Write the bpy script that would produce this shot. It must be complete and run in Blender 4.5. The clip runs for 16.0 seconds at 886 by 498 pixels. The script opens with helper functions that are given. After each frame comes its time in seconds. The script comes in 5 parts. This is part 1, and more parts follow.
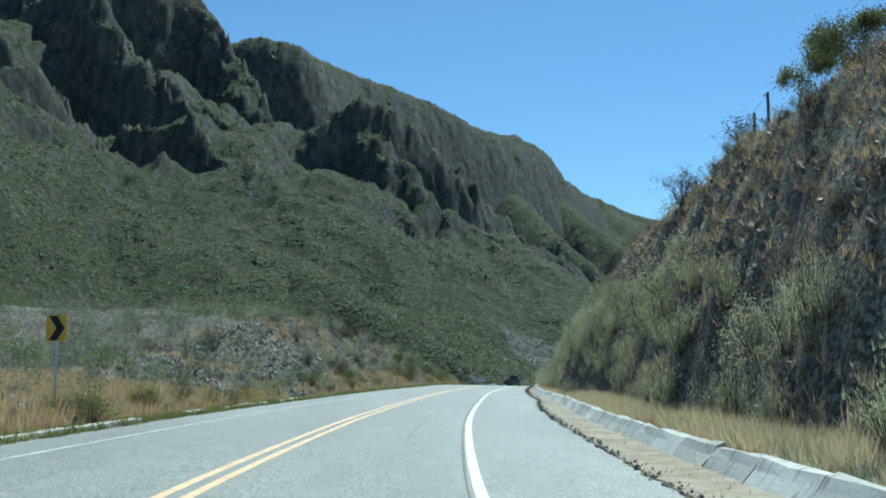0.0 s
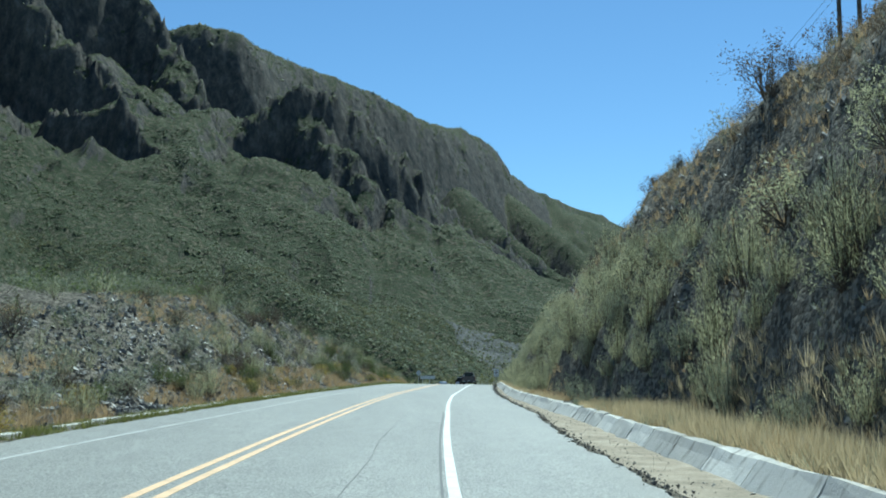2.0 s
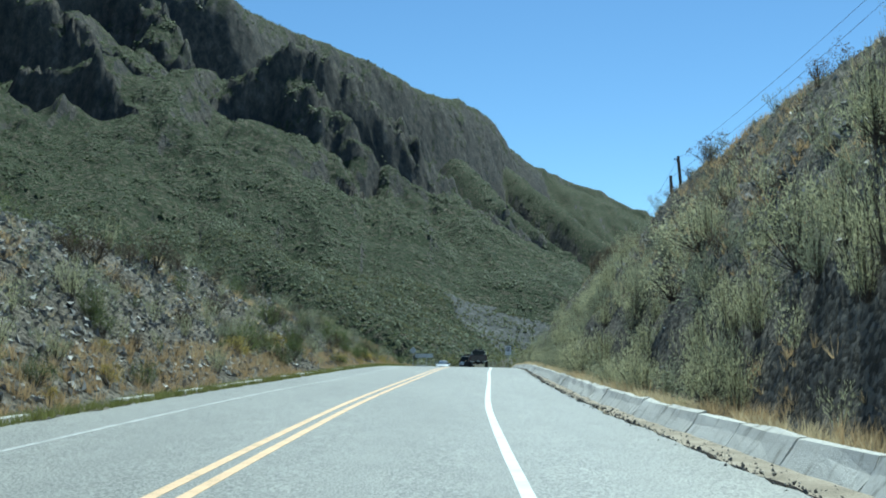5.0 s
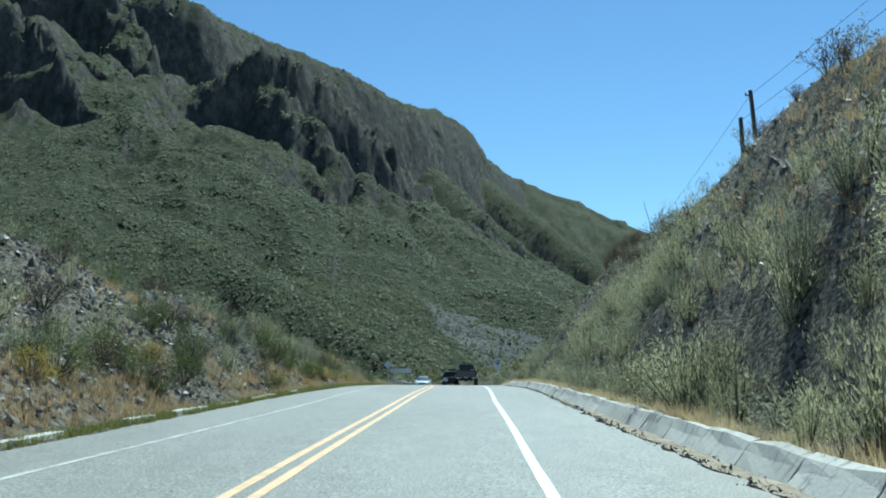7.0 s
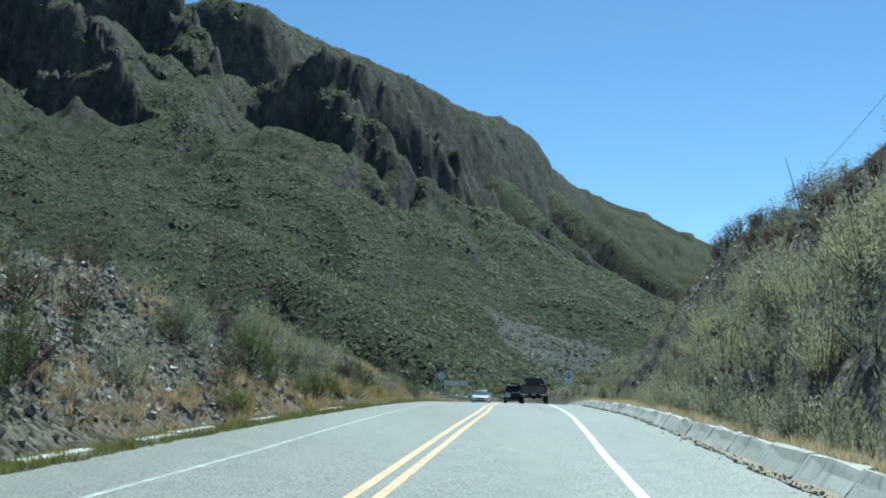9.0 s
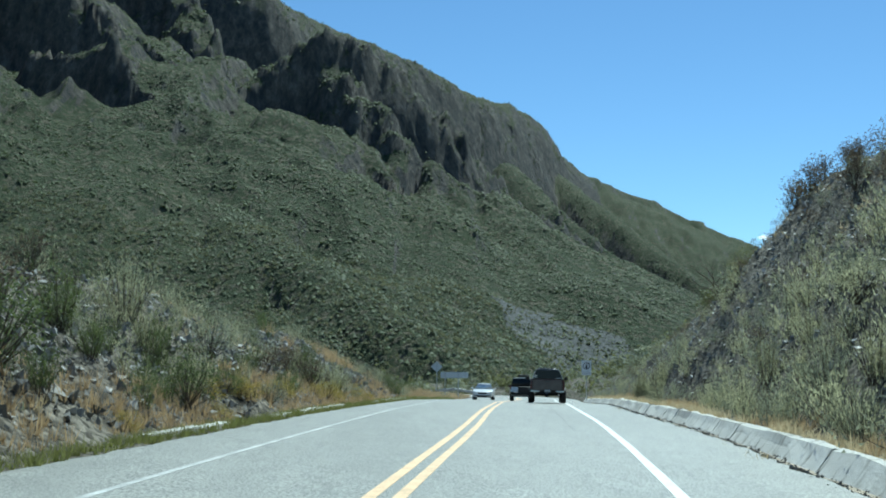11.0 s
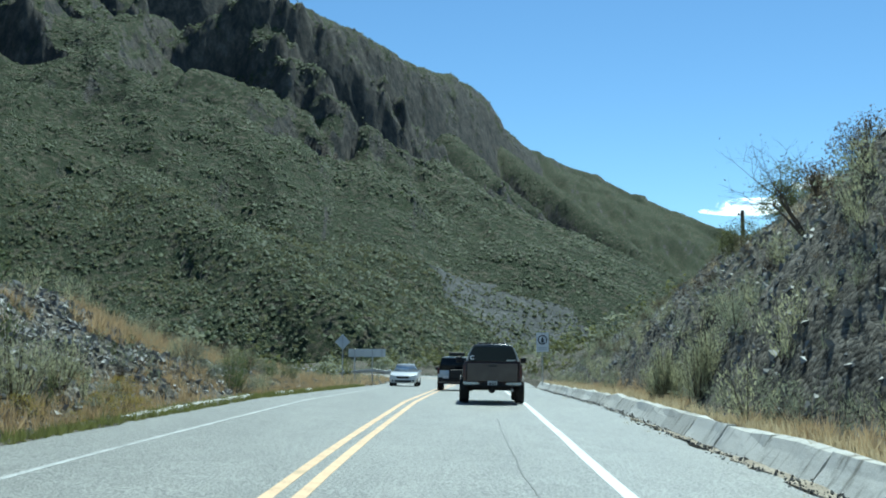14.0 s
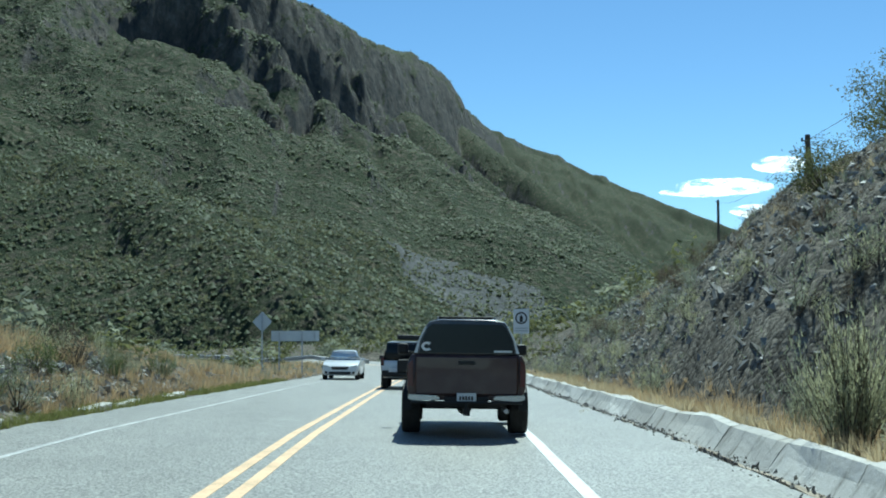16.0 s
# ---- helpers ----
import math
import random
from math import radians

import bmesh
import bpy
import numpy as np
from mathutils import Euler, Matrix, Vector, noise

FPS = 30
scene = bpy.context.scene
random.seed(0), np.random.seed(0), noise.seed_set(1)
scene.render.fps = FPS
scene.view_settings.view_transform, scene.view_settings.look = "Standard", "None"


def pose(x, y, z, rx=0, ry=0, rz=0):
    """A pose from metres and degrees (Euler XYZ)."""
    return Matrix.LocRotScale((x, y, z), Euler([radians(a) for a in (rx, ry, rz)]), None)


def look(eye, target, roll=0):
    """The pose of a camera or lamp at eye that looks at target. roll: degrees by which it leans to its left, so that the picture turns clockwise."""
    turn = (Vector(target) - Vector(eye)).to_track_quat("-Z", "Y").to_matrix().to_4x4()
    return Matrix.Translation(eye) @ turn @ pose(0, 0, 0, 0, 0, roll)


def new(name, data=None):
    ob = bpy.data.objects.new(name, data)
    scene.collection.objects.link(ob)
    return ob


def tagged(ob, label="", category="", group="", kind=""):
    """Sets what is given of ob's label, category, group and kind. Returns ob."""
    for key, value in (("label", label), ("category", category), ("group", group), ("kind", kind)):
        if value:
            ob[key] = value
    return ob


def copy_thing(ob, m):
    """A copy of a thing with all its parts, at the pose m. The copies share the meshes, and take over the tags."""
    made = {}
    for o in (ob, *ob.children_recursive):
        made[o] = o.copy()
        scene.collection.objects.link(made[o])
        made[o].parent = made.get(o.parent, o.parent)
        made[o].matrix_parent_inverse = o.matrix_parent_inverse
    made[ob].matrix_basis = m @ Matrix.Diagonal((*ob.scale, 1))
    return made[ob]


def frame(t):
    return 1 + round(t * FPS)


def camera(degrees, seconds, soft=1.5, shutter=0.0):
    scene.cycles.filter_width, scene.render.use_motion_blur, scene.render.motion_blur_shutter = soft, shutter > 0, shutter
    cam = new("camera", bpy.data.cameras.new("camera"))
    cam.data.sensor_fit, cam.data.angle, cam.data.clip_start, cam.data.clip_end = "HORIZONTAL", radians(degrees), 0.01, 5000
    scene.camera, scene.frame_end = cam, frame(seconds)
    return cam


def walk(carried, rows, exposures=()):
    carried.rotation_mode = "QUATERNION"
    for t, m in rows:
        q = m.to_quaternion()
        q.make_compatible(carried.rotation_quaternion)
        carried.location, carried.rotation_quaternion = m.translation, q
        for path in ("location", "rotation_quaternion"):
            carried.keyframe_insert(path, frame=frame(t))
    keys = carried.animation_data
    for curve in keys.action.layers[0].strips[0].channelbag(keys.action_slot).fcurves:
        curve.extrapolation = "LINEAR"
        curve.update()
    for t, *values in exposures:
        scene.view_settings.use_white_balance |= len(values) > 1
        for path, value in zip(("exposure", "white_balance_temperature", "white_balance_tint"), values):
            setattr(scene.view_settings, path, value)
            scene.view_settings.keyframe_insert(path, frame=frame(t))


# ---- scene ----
cam = camera(42.0, 16.0, soft=1.9)
PATH = [
    (0, (0.000, 0.000, 1.412), (0.000, 19.885, 3.550), 0.06),
    (0.5, (0.004, 6.156, 1.414), (0.248, 26.047, 3.478), 0.21),
    (1, (-0.001, 12.367, 1.411), (0.628, 32.256, 3.418), 0.35),
    (1.5, (0.043, 18.532, 1.436), (0.952, 38.408, 3.463), 0.10),
    (2, (0.109, 24.857, 1.447), (1.066, 44.726, 3.519), -0.24),
    (2.5, (0.258, 31.056, 1.427), (1.105, 50.931, 3.490), -0.59),
    (3, (0.404, 37.441, 1.448), (1.159, 57.328, 3.428), -0.55),
    (3.5, (0.574, 43.806, 1.449), (1.282, 63.708, 3.296), -0.35),
    (4, (0.775, 50.160, 1.462), (1.456, 70.079, 3.129), 0.05),
    (6.5, (1.970, 79.508, 1.453), (3.498, 99.376, 3.161), -0.40),
    (7, (2.262, 84.523, 1.472), (3.673, 104.383, 3.365), -0.55),
    (7.5, (2.577, 89.302, 1.475), (3.755, 109.167, 3.468), -0.40),
    (8, (2.887, 94.200, 1.493), (3.768, 114.070, 3.592), -0.16),
    (8.5, (3.228, 98.938, 1.479), (3.829, 118.813, 3.632), -0.04),
    (9, (3.592, 103.776, 1.503), (3.906, 123.665, 3.576), 0.54),
    (9.5, (3.955, 108.452, 1.460), (4.154, 128.355, 3.415), 0.53),
    (10, (4.290, 113.060, 1.476), (4.458, 132.967, 3.388), 0.54),
    (12.5, (6.443, 135.487, 1.456), (6.724, 155.395, 3.345), -0.04),
    (13, (6.853, 139.915, 1.408), (7.435, 159.825, 3.216), -0.05),
    (13.5, (7.253, 144.278, 1.365), (8.118, 164.190, 3.037), 0.06),
    (14, (7.640, 148.687, 1.304), (8.800, 168.598, 2.782), 0.14),
    (14.5, (8.031, 153.026, 1.268), (9.364, 172.936, 2.614), 0.26),
    (15, (8.429, 157.469, 1.216), (9.917, 177.375, 2.445), 0.41),
    (15.5, (8.848, 161.814, 1.135), (10.455, 181.715, 2.313), 0.27),
    (16, (9.235, 166.391, 1.064), (11.072, 186.272, 2.228), -0.12),
]
walk(cam, [(t, look(eye, target, roll)) for t, eye, target, roll in PATH], [(0.0, 0.37, 5400, -12), (16.0, 0.37, 5400, -12)])

# ---- sky and sun ----
SUN_AZ, SUN_EL = 21.0, 55.0
world = bpy.data.worlds.new("sky")
scene.world = world
world.use_nodes = True
sky = world.node_tree.nodes.new("ShaderNodeTexSky")
sky.sky_type = "NISHITA"
sky.sun_disc = False
sky.sun_elevation, sky.sun_rotation = radians(SUN_EL), radians(SUN_AZ)
sky.altitude, sky.air_density, sky.dust_density, sky.ozone_density = 1500, 0.95, 0.03, 3.6
back = world.node_tree.nodes["Background"]
back.inputs["Strength"].default_value = 0.092
world.node_tree.links.new(sky.outputs[0], back.inputs["Color"])
sun_way = Vector((math.sin(radians(SUN_AZ)) * math.cos(radians(SUN_EL)), math.cos(radians(SUN_AZ)) * math.cos(radians(SUN_EL)), math.sin(radians(SUN_EL))))
sun = new("sun", bpy.data.lights.new("sun", "SUN"))
sun.data.energy, sun.data.angle, sun.data.color = 4.8, radians(0.53), (1.0, 0.95, 0.86)
sun.matrix_world = look(sun_way * 400, (0, 0, 0))


# ---- shape helpers ----
rng = np.random.default_rng(7)


def lattice(ix, iy, seed):
    h = (ix.astype(np.int64) * 374761393 + iy.astype(np.int64) * 668265263 + seed * 974634777) & 0x7FFFFFFF
    h = ((h ^ (h >> 13)) * 1274126177) & 0x7FFFFFFF
    return ((h ^ (h >> 16)) & 0xFFFF) / 65535.0


def vnoise(x, y, seed=0):
    ix, iy = np.floor(x), np.floor(y)
    fx, fy = x - ix, y - iy
    fx, fy = fx * fx * (3 - 2 * fx), fy * fy * (3 - 2 * fy)
    a, b = lattice(ix, iy, seed), lattice(ix + 1, iy, seed)
    c, d = lattice(ix, iy + 1, seed), lattice(ix + 1, iy + 1, seed)
    return (a * (1 - fx) + b * fx) * (1 - fy) + (c * (1 - fx) + d * fx) * fy


def fbm(x, y, octaves=4, seed=0, ridged=False):
    """Summed noise about 0, within about -1 to 1."""
    total, amp, norm = 0 * x, 1.0, 0.0
    for k in range(octaves):
        n = vnoise(x * 2 ** k + 17.3 * k, y * 2 ** k - 9.1 * k, seed + k) * 2 - 1
        total = total + amp * ((1 - 2 * np.abs(n)) if ridged else n)
        norm += amp
        amp *= 0.5
    return total / norm


def mesh_of(name, verts, faces, smooth=False):
    """A mesh from arrays of places and of equal-sided faces."""
    verts, faces = np.asarray(verts, dtype=np.float32), np.asarray(faces, dtype=np.int32)
    me = bpy.data.meshes.new(name)
    n, k = faces.shape
    me.vertices.add(len(verts))
    me.vertices.foreach_set("co", verts.ravel())
    me.loops.add(n * k)
    me.loops.foreach_set("vertex_index", faces.ravel())
    me.polygons.add(n)
    me.polygons.foreach_set("loop_start", np.arange(0, n * k, k, dtype=np.int32))
    me.polygons.foreach_set("use_smooth", np.full(n, smooth))
    me.update(calc_edges=True)
    me.validate()
    return me


def sheet_of(name, X, Y, Z, smooth=True):
    r, c = X.shape
    i = np.arange(r * c).reshape(r, c)
    quads = np.stack([i[:-1, :-1], i[:-1, 1:], i[1:, 1:], i[1:, :-1]], -1).reshape(-1, 4)
    return mesh_of(name, np.stack([X, Y, Z], -1).reshape(-1, 3), quads, smooth)


def put(name, me, material, parent=None, label=""):
    ob = new(name, me)
    if material:
        me.materials.append(material)
    ob.parent = parent
    if label:
        ob["label"] = label
    return ob


def part(name, bm, material, parent=None, label="", smooth=False):
    me = bpy.data.meshes.new(name)
    bm.normal_update()
    for face in bm.faces:
        face.smooth = smooth
    bm.to_mesh(me)
    bm.free()
    return put(name, me, material, parent, label)


def box(bm, lo, hi, bevel=0.0):
    m = Matrix.Translation([(a + b) / 2 for a, b in zip(lo, hi)]) @ Matrix.Diagonal([b - a for a, b in zip(lo, hi)] + [1])
    made = bmesh.ops.create_cube(bm, size=1, matrix=m)
    if bevel:
        edges = list({e for v in made["verts"] for e in v.link_edges})
        bmesh.ops.bevel(bm, geom=edges, offset=bevel, segments=2, profile=0.5, affect="EDGES")
    return bm


def rod(bm, a, b, ra, rb=None, sides=8):
    a, b = Vector(a), Vector(b)
    way = b - a
    m = Matrix.Translation((a + b) / 2) @ way.to_track_quat("Z", "Y").to_matrix().to_4x4()
    bmesh.ops.create_cone(bm, cap_ends=True, segments=sides, radius1=ra, radius2=ra if rb is None else rb, depth=way.length, matrix=m)
    return bm


# ---- materials ----
def shader(name, rough=0.8, metal=0.0, spec=0.3):
    m = bpy.data.materials.new(name)
    m.use_nodes = True
    p = m.node_tree.nodes["Principled BSDF"]
    p.inputs["Roughness"].default_value, p.inputs["Metallic"].default_value = rough, metal
    p.inputs["Specular IOR Level"].default_value = spec
    return m, m.node_tree.nodes, m.node_tree.links, p


def ramp_of(nodes, stops):
    r = nodes.new("ShaderNodeValToRGB")
    while len(r.color_ramp.elements) < len(stops):
        r.color_ramp.elements.new(0.5)
    for e, (at, c) in zip(r.color_ramp.elements, stops):
        e.position, e.color = at, (*c, 1)
    return r


def noisy(nodes, links, coord, scale, detail=6, rough=0.6, stretch=None):
    n = nodes.new("ShaderNodeTexNoise")
    n.inputs["Scale"].default_value, n.inputs["Detail"].default_value, n.inputs["Roughness"].default_value = scale, detail, rough
    if stretch:
        mp = nodes.new("ShaderNodeMapping")
        mp.inputs["Scale"].default_value = stretch
        links.new(coord, mp.inputs["Vector"])
        coord = mp.outputs[0]
    links.new(coord, n.inputs["Vector"])
    return n.outputs["Fac"]


def blend(nodes, links, fac, a, b, kind="MIX"):
    mx = nodes.new("ShaderNodeMix")
    mx.data_type, mx.blend_type = "RGBA", kind
    for socket, value in ((mx.inputs[0], fac), (mx.inputs[6], a), (mx.inputs[7], b)):
        if hasattr(value, "links"):
            links.new(value, socket)
        else:
            socket.default_value = value if isinstance(value, float) else (*value, 1)
    return mx.outputs[2]


def bumped(nodes, links, p, height, strength=0.4, distance=0.05):
    b = nodes.new("ShaderNodeBump")
    b.inputs["Strength"].default_value, b.inputs["Distance"].default_value = strength, distance
    links.new(height, b.inputs["Height"])
    links.new(b.outputs[0], p.inputs["Normal"])


def mottled(name, stops, scale=1.0, fine=12.0, rough=0.85, spec=0.2, bump=0.5, depth=0.05, metal=0.0, stretch=None, fine_amount=0.5):
    """Two scales of noise: broad patches of colour, and fine grain that also gives relief."""
    m, nodes, links, p = shader(name, rough, metal, spec)
    at = nodes.new("ShaderNodeTexCoord").outputs["Object"]
    broad = noisy(nodes, links, at, scale, 5, 0.6, stretch)
    grain = noisy(nodes, links, at, fine, 6, 0.65, stretch)
    r = ramp_of(nodes, stops)
    mixed = nodes.new("ShaderNodeMix")
    mixed.inputs[0].default_value = fine_amount
    links.new(broad, mixed.inputs[2])
    links.new(grain, mixed.inputs[3])
    links.new(mixed.outputs[0], r.inputs[0])
    links.new(r.outputs[0], p.inputs["Base Color"])
    if bump:
        bumped(nodes, links, p, grain, bump, depth)
    return m


def leafy(name, dark, light, through_light=0.35, scale=1.2, rough=0.7):
    """Foliage: colour varies from clump to clump, and light comes through."""
    m, nodes, links, p = shader(name, rough, 0, 0.25)
    geo = nodes.new("ShaderNodeNewGeometry")
    info = nodes.new("ShaderNodeObjectInfo")
    r = ramp_of(nodes, [(0.0, dark), (1.0, light)])
    add = nodes.new("ShaderNodeMix")
    add.inputs[0].default_value = 0.4
    links.new(geo.outputs["Random Per Island"], add.inputs[2])
    links.new(info.outputs["Random"], add.inputs[3])
    links.new(add.outputs[0], r.inputs[0])
    links.new(r.outputs[0], p.inputs["Base Color"])
    t = nodes.new("ShaderNodeBsdfTranslucent")
    links.new(r.outputs[0], t.inputs["Color"])
    mx = nodes.new("ShaderNodeMixShader")
    mx.inputs[0].default_value = through_light
    links.new(p.outputs[0], mx.inputs[1])
    links.new(t.outputs[0], mx.inputs[2])
    links.new(mx.outputs[0], nodes["Material Output"].inputs["Surface"])
    return m




def mountain_material():
    """Bare dark rock where the slope is steep, scrubby soil where it is not."""
    m, nodes, links, p = shader("mountain_rock", 0.95, 0, 0.1)
    at = nodes.new("ShaderNodeTexCoord").outputs["Object"]
    broad = noisy(nodes, links, at, 0.018, 5, 0.6)
    grain = noisy(nodes, links, at, 0.3, 10, 0.8)
    streak = noisy(nodes, links, at, 0.16, 10, 0.8, (1.0, 1.0, 0.45))
    soil = ramp_of(nodes, [(0.38, (0.05, 0.05, 0.032)), (0.46, (0.086, 0.084, 0.055)), (0.54, (0.138, 0.122, 0.084)), (0.66, (0.22, 0.186, 0.135))])
    rock = ramp_of(nodes, [(0.4, (0.045, 0.049, 0.05)), (0.47, (0.075, 0.074, 0.069)), (0.54, (0.112, 0.1, 0.086)), (0.64, (0.18, 0.166, 0.148))])
    mixed = nodes.new("ShaderNodeMix")
    mixed.inputs[0].default_value = 0.7
    links.new(broad, mixed.inputs[2])
    links.new(grain, mixed.inputs[3])
    links.new(mixed.outputs[0], soil.inputs[0])
    links.new(streak, rock.inputs[0])
    clump = ramp_of(nodes, [(0.5, (1, 1, 1)), (0.58, (0, 0, 0))])
    links.new(noisy(nodes, links, at, 0.42, 4, 0.7), clump.inputs[0])
    scrubby = blend(nodes, links, clump.outputs[0], soil.outputs[0], (0.052, 0.066, 0.034))
    geo = nodes.new("ShaderNodeNewGeometry")
    xyz = nodes.new("ShaderNodeSeparateXYZ")
    links.new(geo.outputs["True Normal"], xyz.inputs[0])
    steep = nodes.new("ShaderNodeMapRange")
    steep.inputs[1].default_value, steep.inputs[2].default_value = 0.64, 0.5
    links.new(xyz.outputs[2], steep.inputs[0])
    links.new(blend(nodes, links, steep.outputs[0], scrubby, rock.outputs[0]), p.inputs["Base Color"])
    bumped(nodes, links, p, streak, 0.8, 4.0)
    return m


M_ROCK = mountain_material()


def earth_material():
    """Dry earth packed with small broken stones."""
    m, nodes, links, p = shader("bank_earth", 0.95, 0, 0.1)
    at = nodes.new("ShaderNodeTexCoord").outputs["Object"]
    broad = noisy(nodes, links, at, 0.3, 5, 0.6)
    grain = noisy(nodes, links, at, 6.0, 7, 0.7)
    cells = nodes.new("ShaderNodeTexVoronoi")
    cells.inputs["Scale"].default_value = 8.0
    links.new(at, cells.inputs["Vector"])
    tone = ramp_of(nodes, [(0.3, (0.055, 0.049, 0.039)), (0.5, (0.11, 0.099, 0.08)), (0.7, (0.19, 0.172, 0.14))])
    mixed = nodes.new("ShaderNodeMix")
    mixed.inputs[0].default_value = 0.5
    links.new(broad, mixed.inputs[2])
    links.new(grain, mixed.inputs[3])
    links.new(mixed.outputs[0], tone.inputs[0])
    bw = nodes.new("ShaderNodeRGBToBW")
    links.new(cells.outputs["Color"], bw.inputs[0])
    pebble = ramp_of(nodes, [(0.3, (0.2, 0.2, 0.2)), (0.5, (0.5, 0.5, 0.5)), (0.68, (0.92, 0.92, 0.92))])
    links.new(bw.outputs[0], pebble.inputs[0])
    links.new(blend(nodes, links, 0.75, tone.outputs[0], pebble.outputs[0], "OVERLAY"), p.inputs["Base Color"])
    height = nodes.new("ShaderNodeMath")
    height.operation = "SUBTRACT"
    links.new(grain, height.inputs[0])
    links.new(cells.outputs["Distance"], height.inputs[1])
    bumped(nodes, links, p, height.outputs[0], 0.8, 0.06)
    return m


M_EARTH = earth_material()


def asphalt_material():
    """Worn pale asphalt: open grain, wheel tracks and long faint streaks."""
    m, nodes, links, p = shader("asphalt", 0.52, 0, 0.5)
    at = nodes.new("ShaderNodeTexCoord").outputs["Object"]
    broad = noisy(nodes, links, at, 0.35, 5, 0.6, (1.0, 0.12, 1.0))
    patch = noisy(nodes, links, at, 1.6, 5, 0.65, (1.0, 0.5, 1.0))
    grain = noisy(nodes, links, at, 32.0, 4, 0.75, (1.0, 0.6, 1.0))
    tone = ramp_of(nodes, [(0.3, (0.175, 0.172, 0.154)), (0.5, (0.228, 0.225, 0.203)), (0.72, (0.29, 0.285, 0.256))])
    mixed = nodes.new("ShaderNodeMix")
    mixed.inputs[0].default_value = 0.45
    links.new(broad, mixed.inputs[2])
    links.new(patch, mixed.inputs[3])
    links.new(mixed.outputs[0], tone.inputs[0])
    fleck = ramp_of(nodes, [(0.4, (0.18, 0.18, 0.18)), (0.5, (0.5, 0.5, 0.5)), (0.6, (0.88, 0.88, 0.88))])
    links.new(grain, fleck.inputs[0])
    links.new(blend(nodes, links, 0.95, tone.outputs[0], fleck.outputs[0], "OVERLAY"), p.inputs["Base Color"])
    bumped(nodes, links, p, grain, 0.9, 0.006)
    return m


M_ASPHALT = asphalt_material()
M_CRUMB = mottled("asphalt_crumbs", [(0.3, (0.07, 0.068, 0.064)), (0.7, (0.2, 0.19, 0.175))], 1.0, 9.0, 0.8, 0.3, 0.0)
M_TAR = mottled("tar_seal", [(0.3, (0.08, 0.08, 0.078)), (0.7, (0.15, 0.148, 0.14))], 3.0, 30.0, 0.6, 0.4, 0.2, 0.004)


def concrete_material():
    """Pale weathered concrete: dark run-off stains, and a tone of its own for each slab."""
    m, nodes, links, p = shader("gutter_concrete", 0.9, 0, 0.2)
    at = nodes.new("ShaderNodeTexCoord").outputs["Object"]
    info = nodes.new("ShaderNodeObjectInfo")
    base = ramp_of(nodes, [(0.0, (0.44, 0.425, 0.39)), (1.0, (0.62, 0.605, 0.56))])
    links.new(info.outputs["Random"], base.inputs[0])
    stain = ramp_of(nodes, [(0.3, (0.12, 0.12, 0.12)), (0.47, (1.0, 1.0, 1.0))])
    links.new(noisy(nodes, links, at, 2.2, 6, 0.65, (0.6, 1.6, 0.5)), stain.inputs[0])
    grain = noisy(nodes, links, at, 16.0, 6, 0.7)
    dark = blend(nodes, links, stain.outputs[0], (0.2, 0.185, 0.155), base.outputs[0])
    links.new(blend(nodes, links, 0.25, dark, grain, "OVERLAY"), p.inputs["Base Color"])
    bumped(nodes, links, p, grain, 0.7, 0.03)
    return m


M_CONCRETE = concrete_material()
M_WHITE_LINE = mottled("white_road_paint", [(0.3, (0.5, 0.5, 0.48)), (0.55, (0.72, 0.72, 0.7))], 2.0, 30.0, 0.6, 0.4, 0.3, 0.005)
M_WORN_LINE = mottled("worn_white_road_paint", [(0.38, (0.26, 0.26, 0.25)), (0.6, (0.58, 0.58, 0.56))], 1.2, 22.0, 0.6, 0.4, 0.3, 0.005)
M_YELLOW_LINE = mottled("yellow_road_paint", [(0.33, (0.42, 0.32, 0.19)), (0.55, (0.8, 0.53, 0.31))], 2.0, 30.0, 0.6, 0.4, 0.3, 0.005)
M_SAND = mottled("shoulder_sand", [(0.32, (0.16, 0.14, 0.11)), (0.48, (0.32, 0.275, 0.215)), (0.62, (0.46, 0.4, 0.32))], 1.3, 24.0, 0.95, 0.1, 0.6, 0.03)
M_DARK = mottled("weathered_post", [(0.3, (0.05, 0.045, 0.04)), (0.7, (0.12, 0.1, 0.08))], 3.0, 20.0, 0.9, 0.2, 0.4, 0.01)
M_STEEL = mottled("galvanised_steel", [(0.3, (0.4, 0.41, 0.42)), (0.7, (0.55, 0.56, 0.57))], 4.0, 40.0, 0.45, 0.5, 0.1, 0.002, metal=0.7)


# ---- lie of the land ----
def sway(y):
    """Slow sideways wander of the centre line about its even curve."""
    y = np.asarray(y, dtype=float)
    at, by = [-20, 13, 25, 45, 62, 76, 91, 98, 108, 118, 127, 148, 154, 160, 169, 180, 212], [0.1, 0.16, 0.26, 0.21, 0.08, -0.12, -0.27, -0.23, -0.15, -0.03, 0.05, 0.18, 0.14, 0.03, -0.06, -0.05, 0.0]
    return sum(np.interp(y + k, at, by) for k in (-4, -2, 0, 2, 4)) / 5


def road_x(y):
    """Where the centre line lies at each y; it bends away to the left past the cutting."""
    y = np.asarray(y, dtype=float)
    u = np.clip(y, -20, 212) / 100
    x = (((1.22 * u - 7.179) * u + 15.208) * u - 5.014) * u - 2.837
    x = x - 0.035 * np.minimum(y + 20, 0) + sway(y)
    v, w = np.maximum(y - 212, 0), np.maximum(y - 240, 0)
    return x + 0.10 * v - 0.0075 * w * w


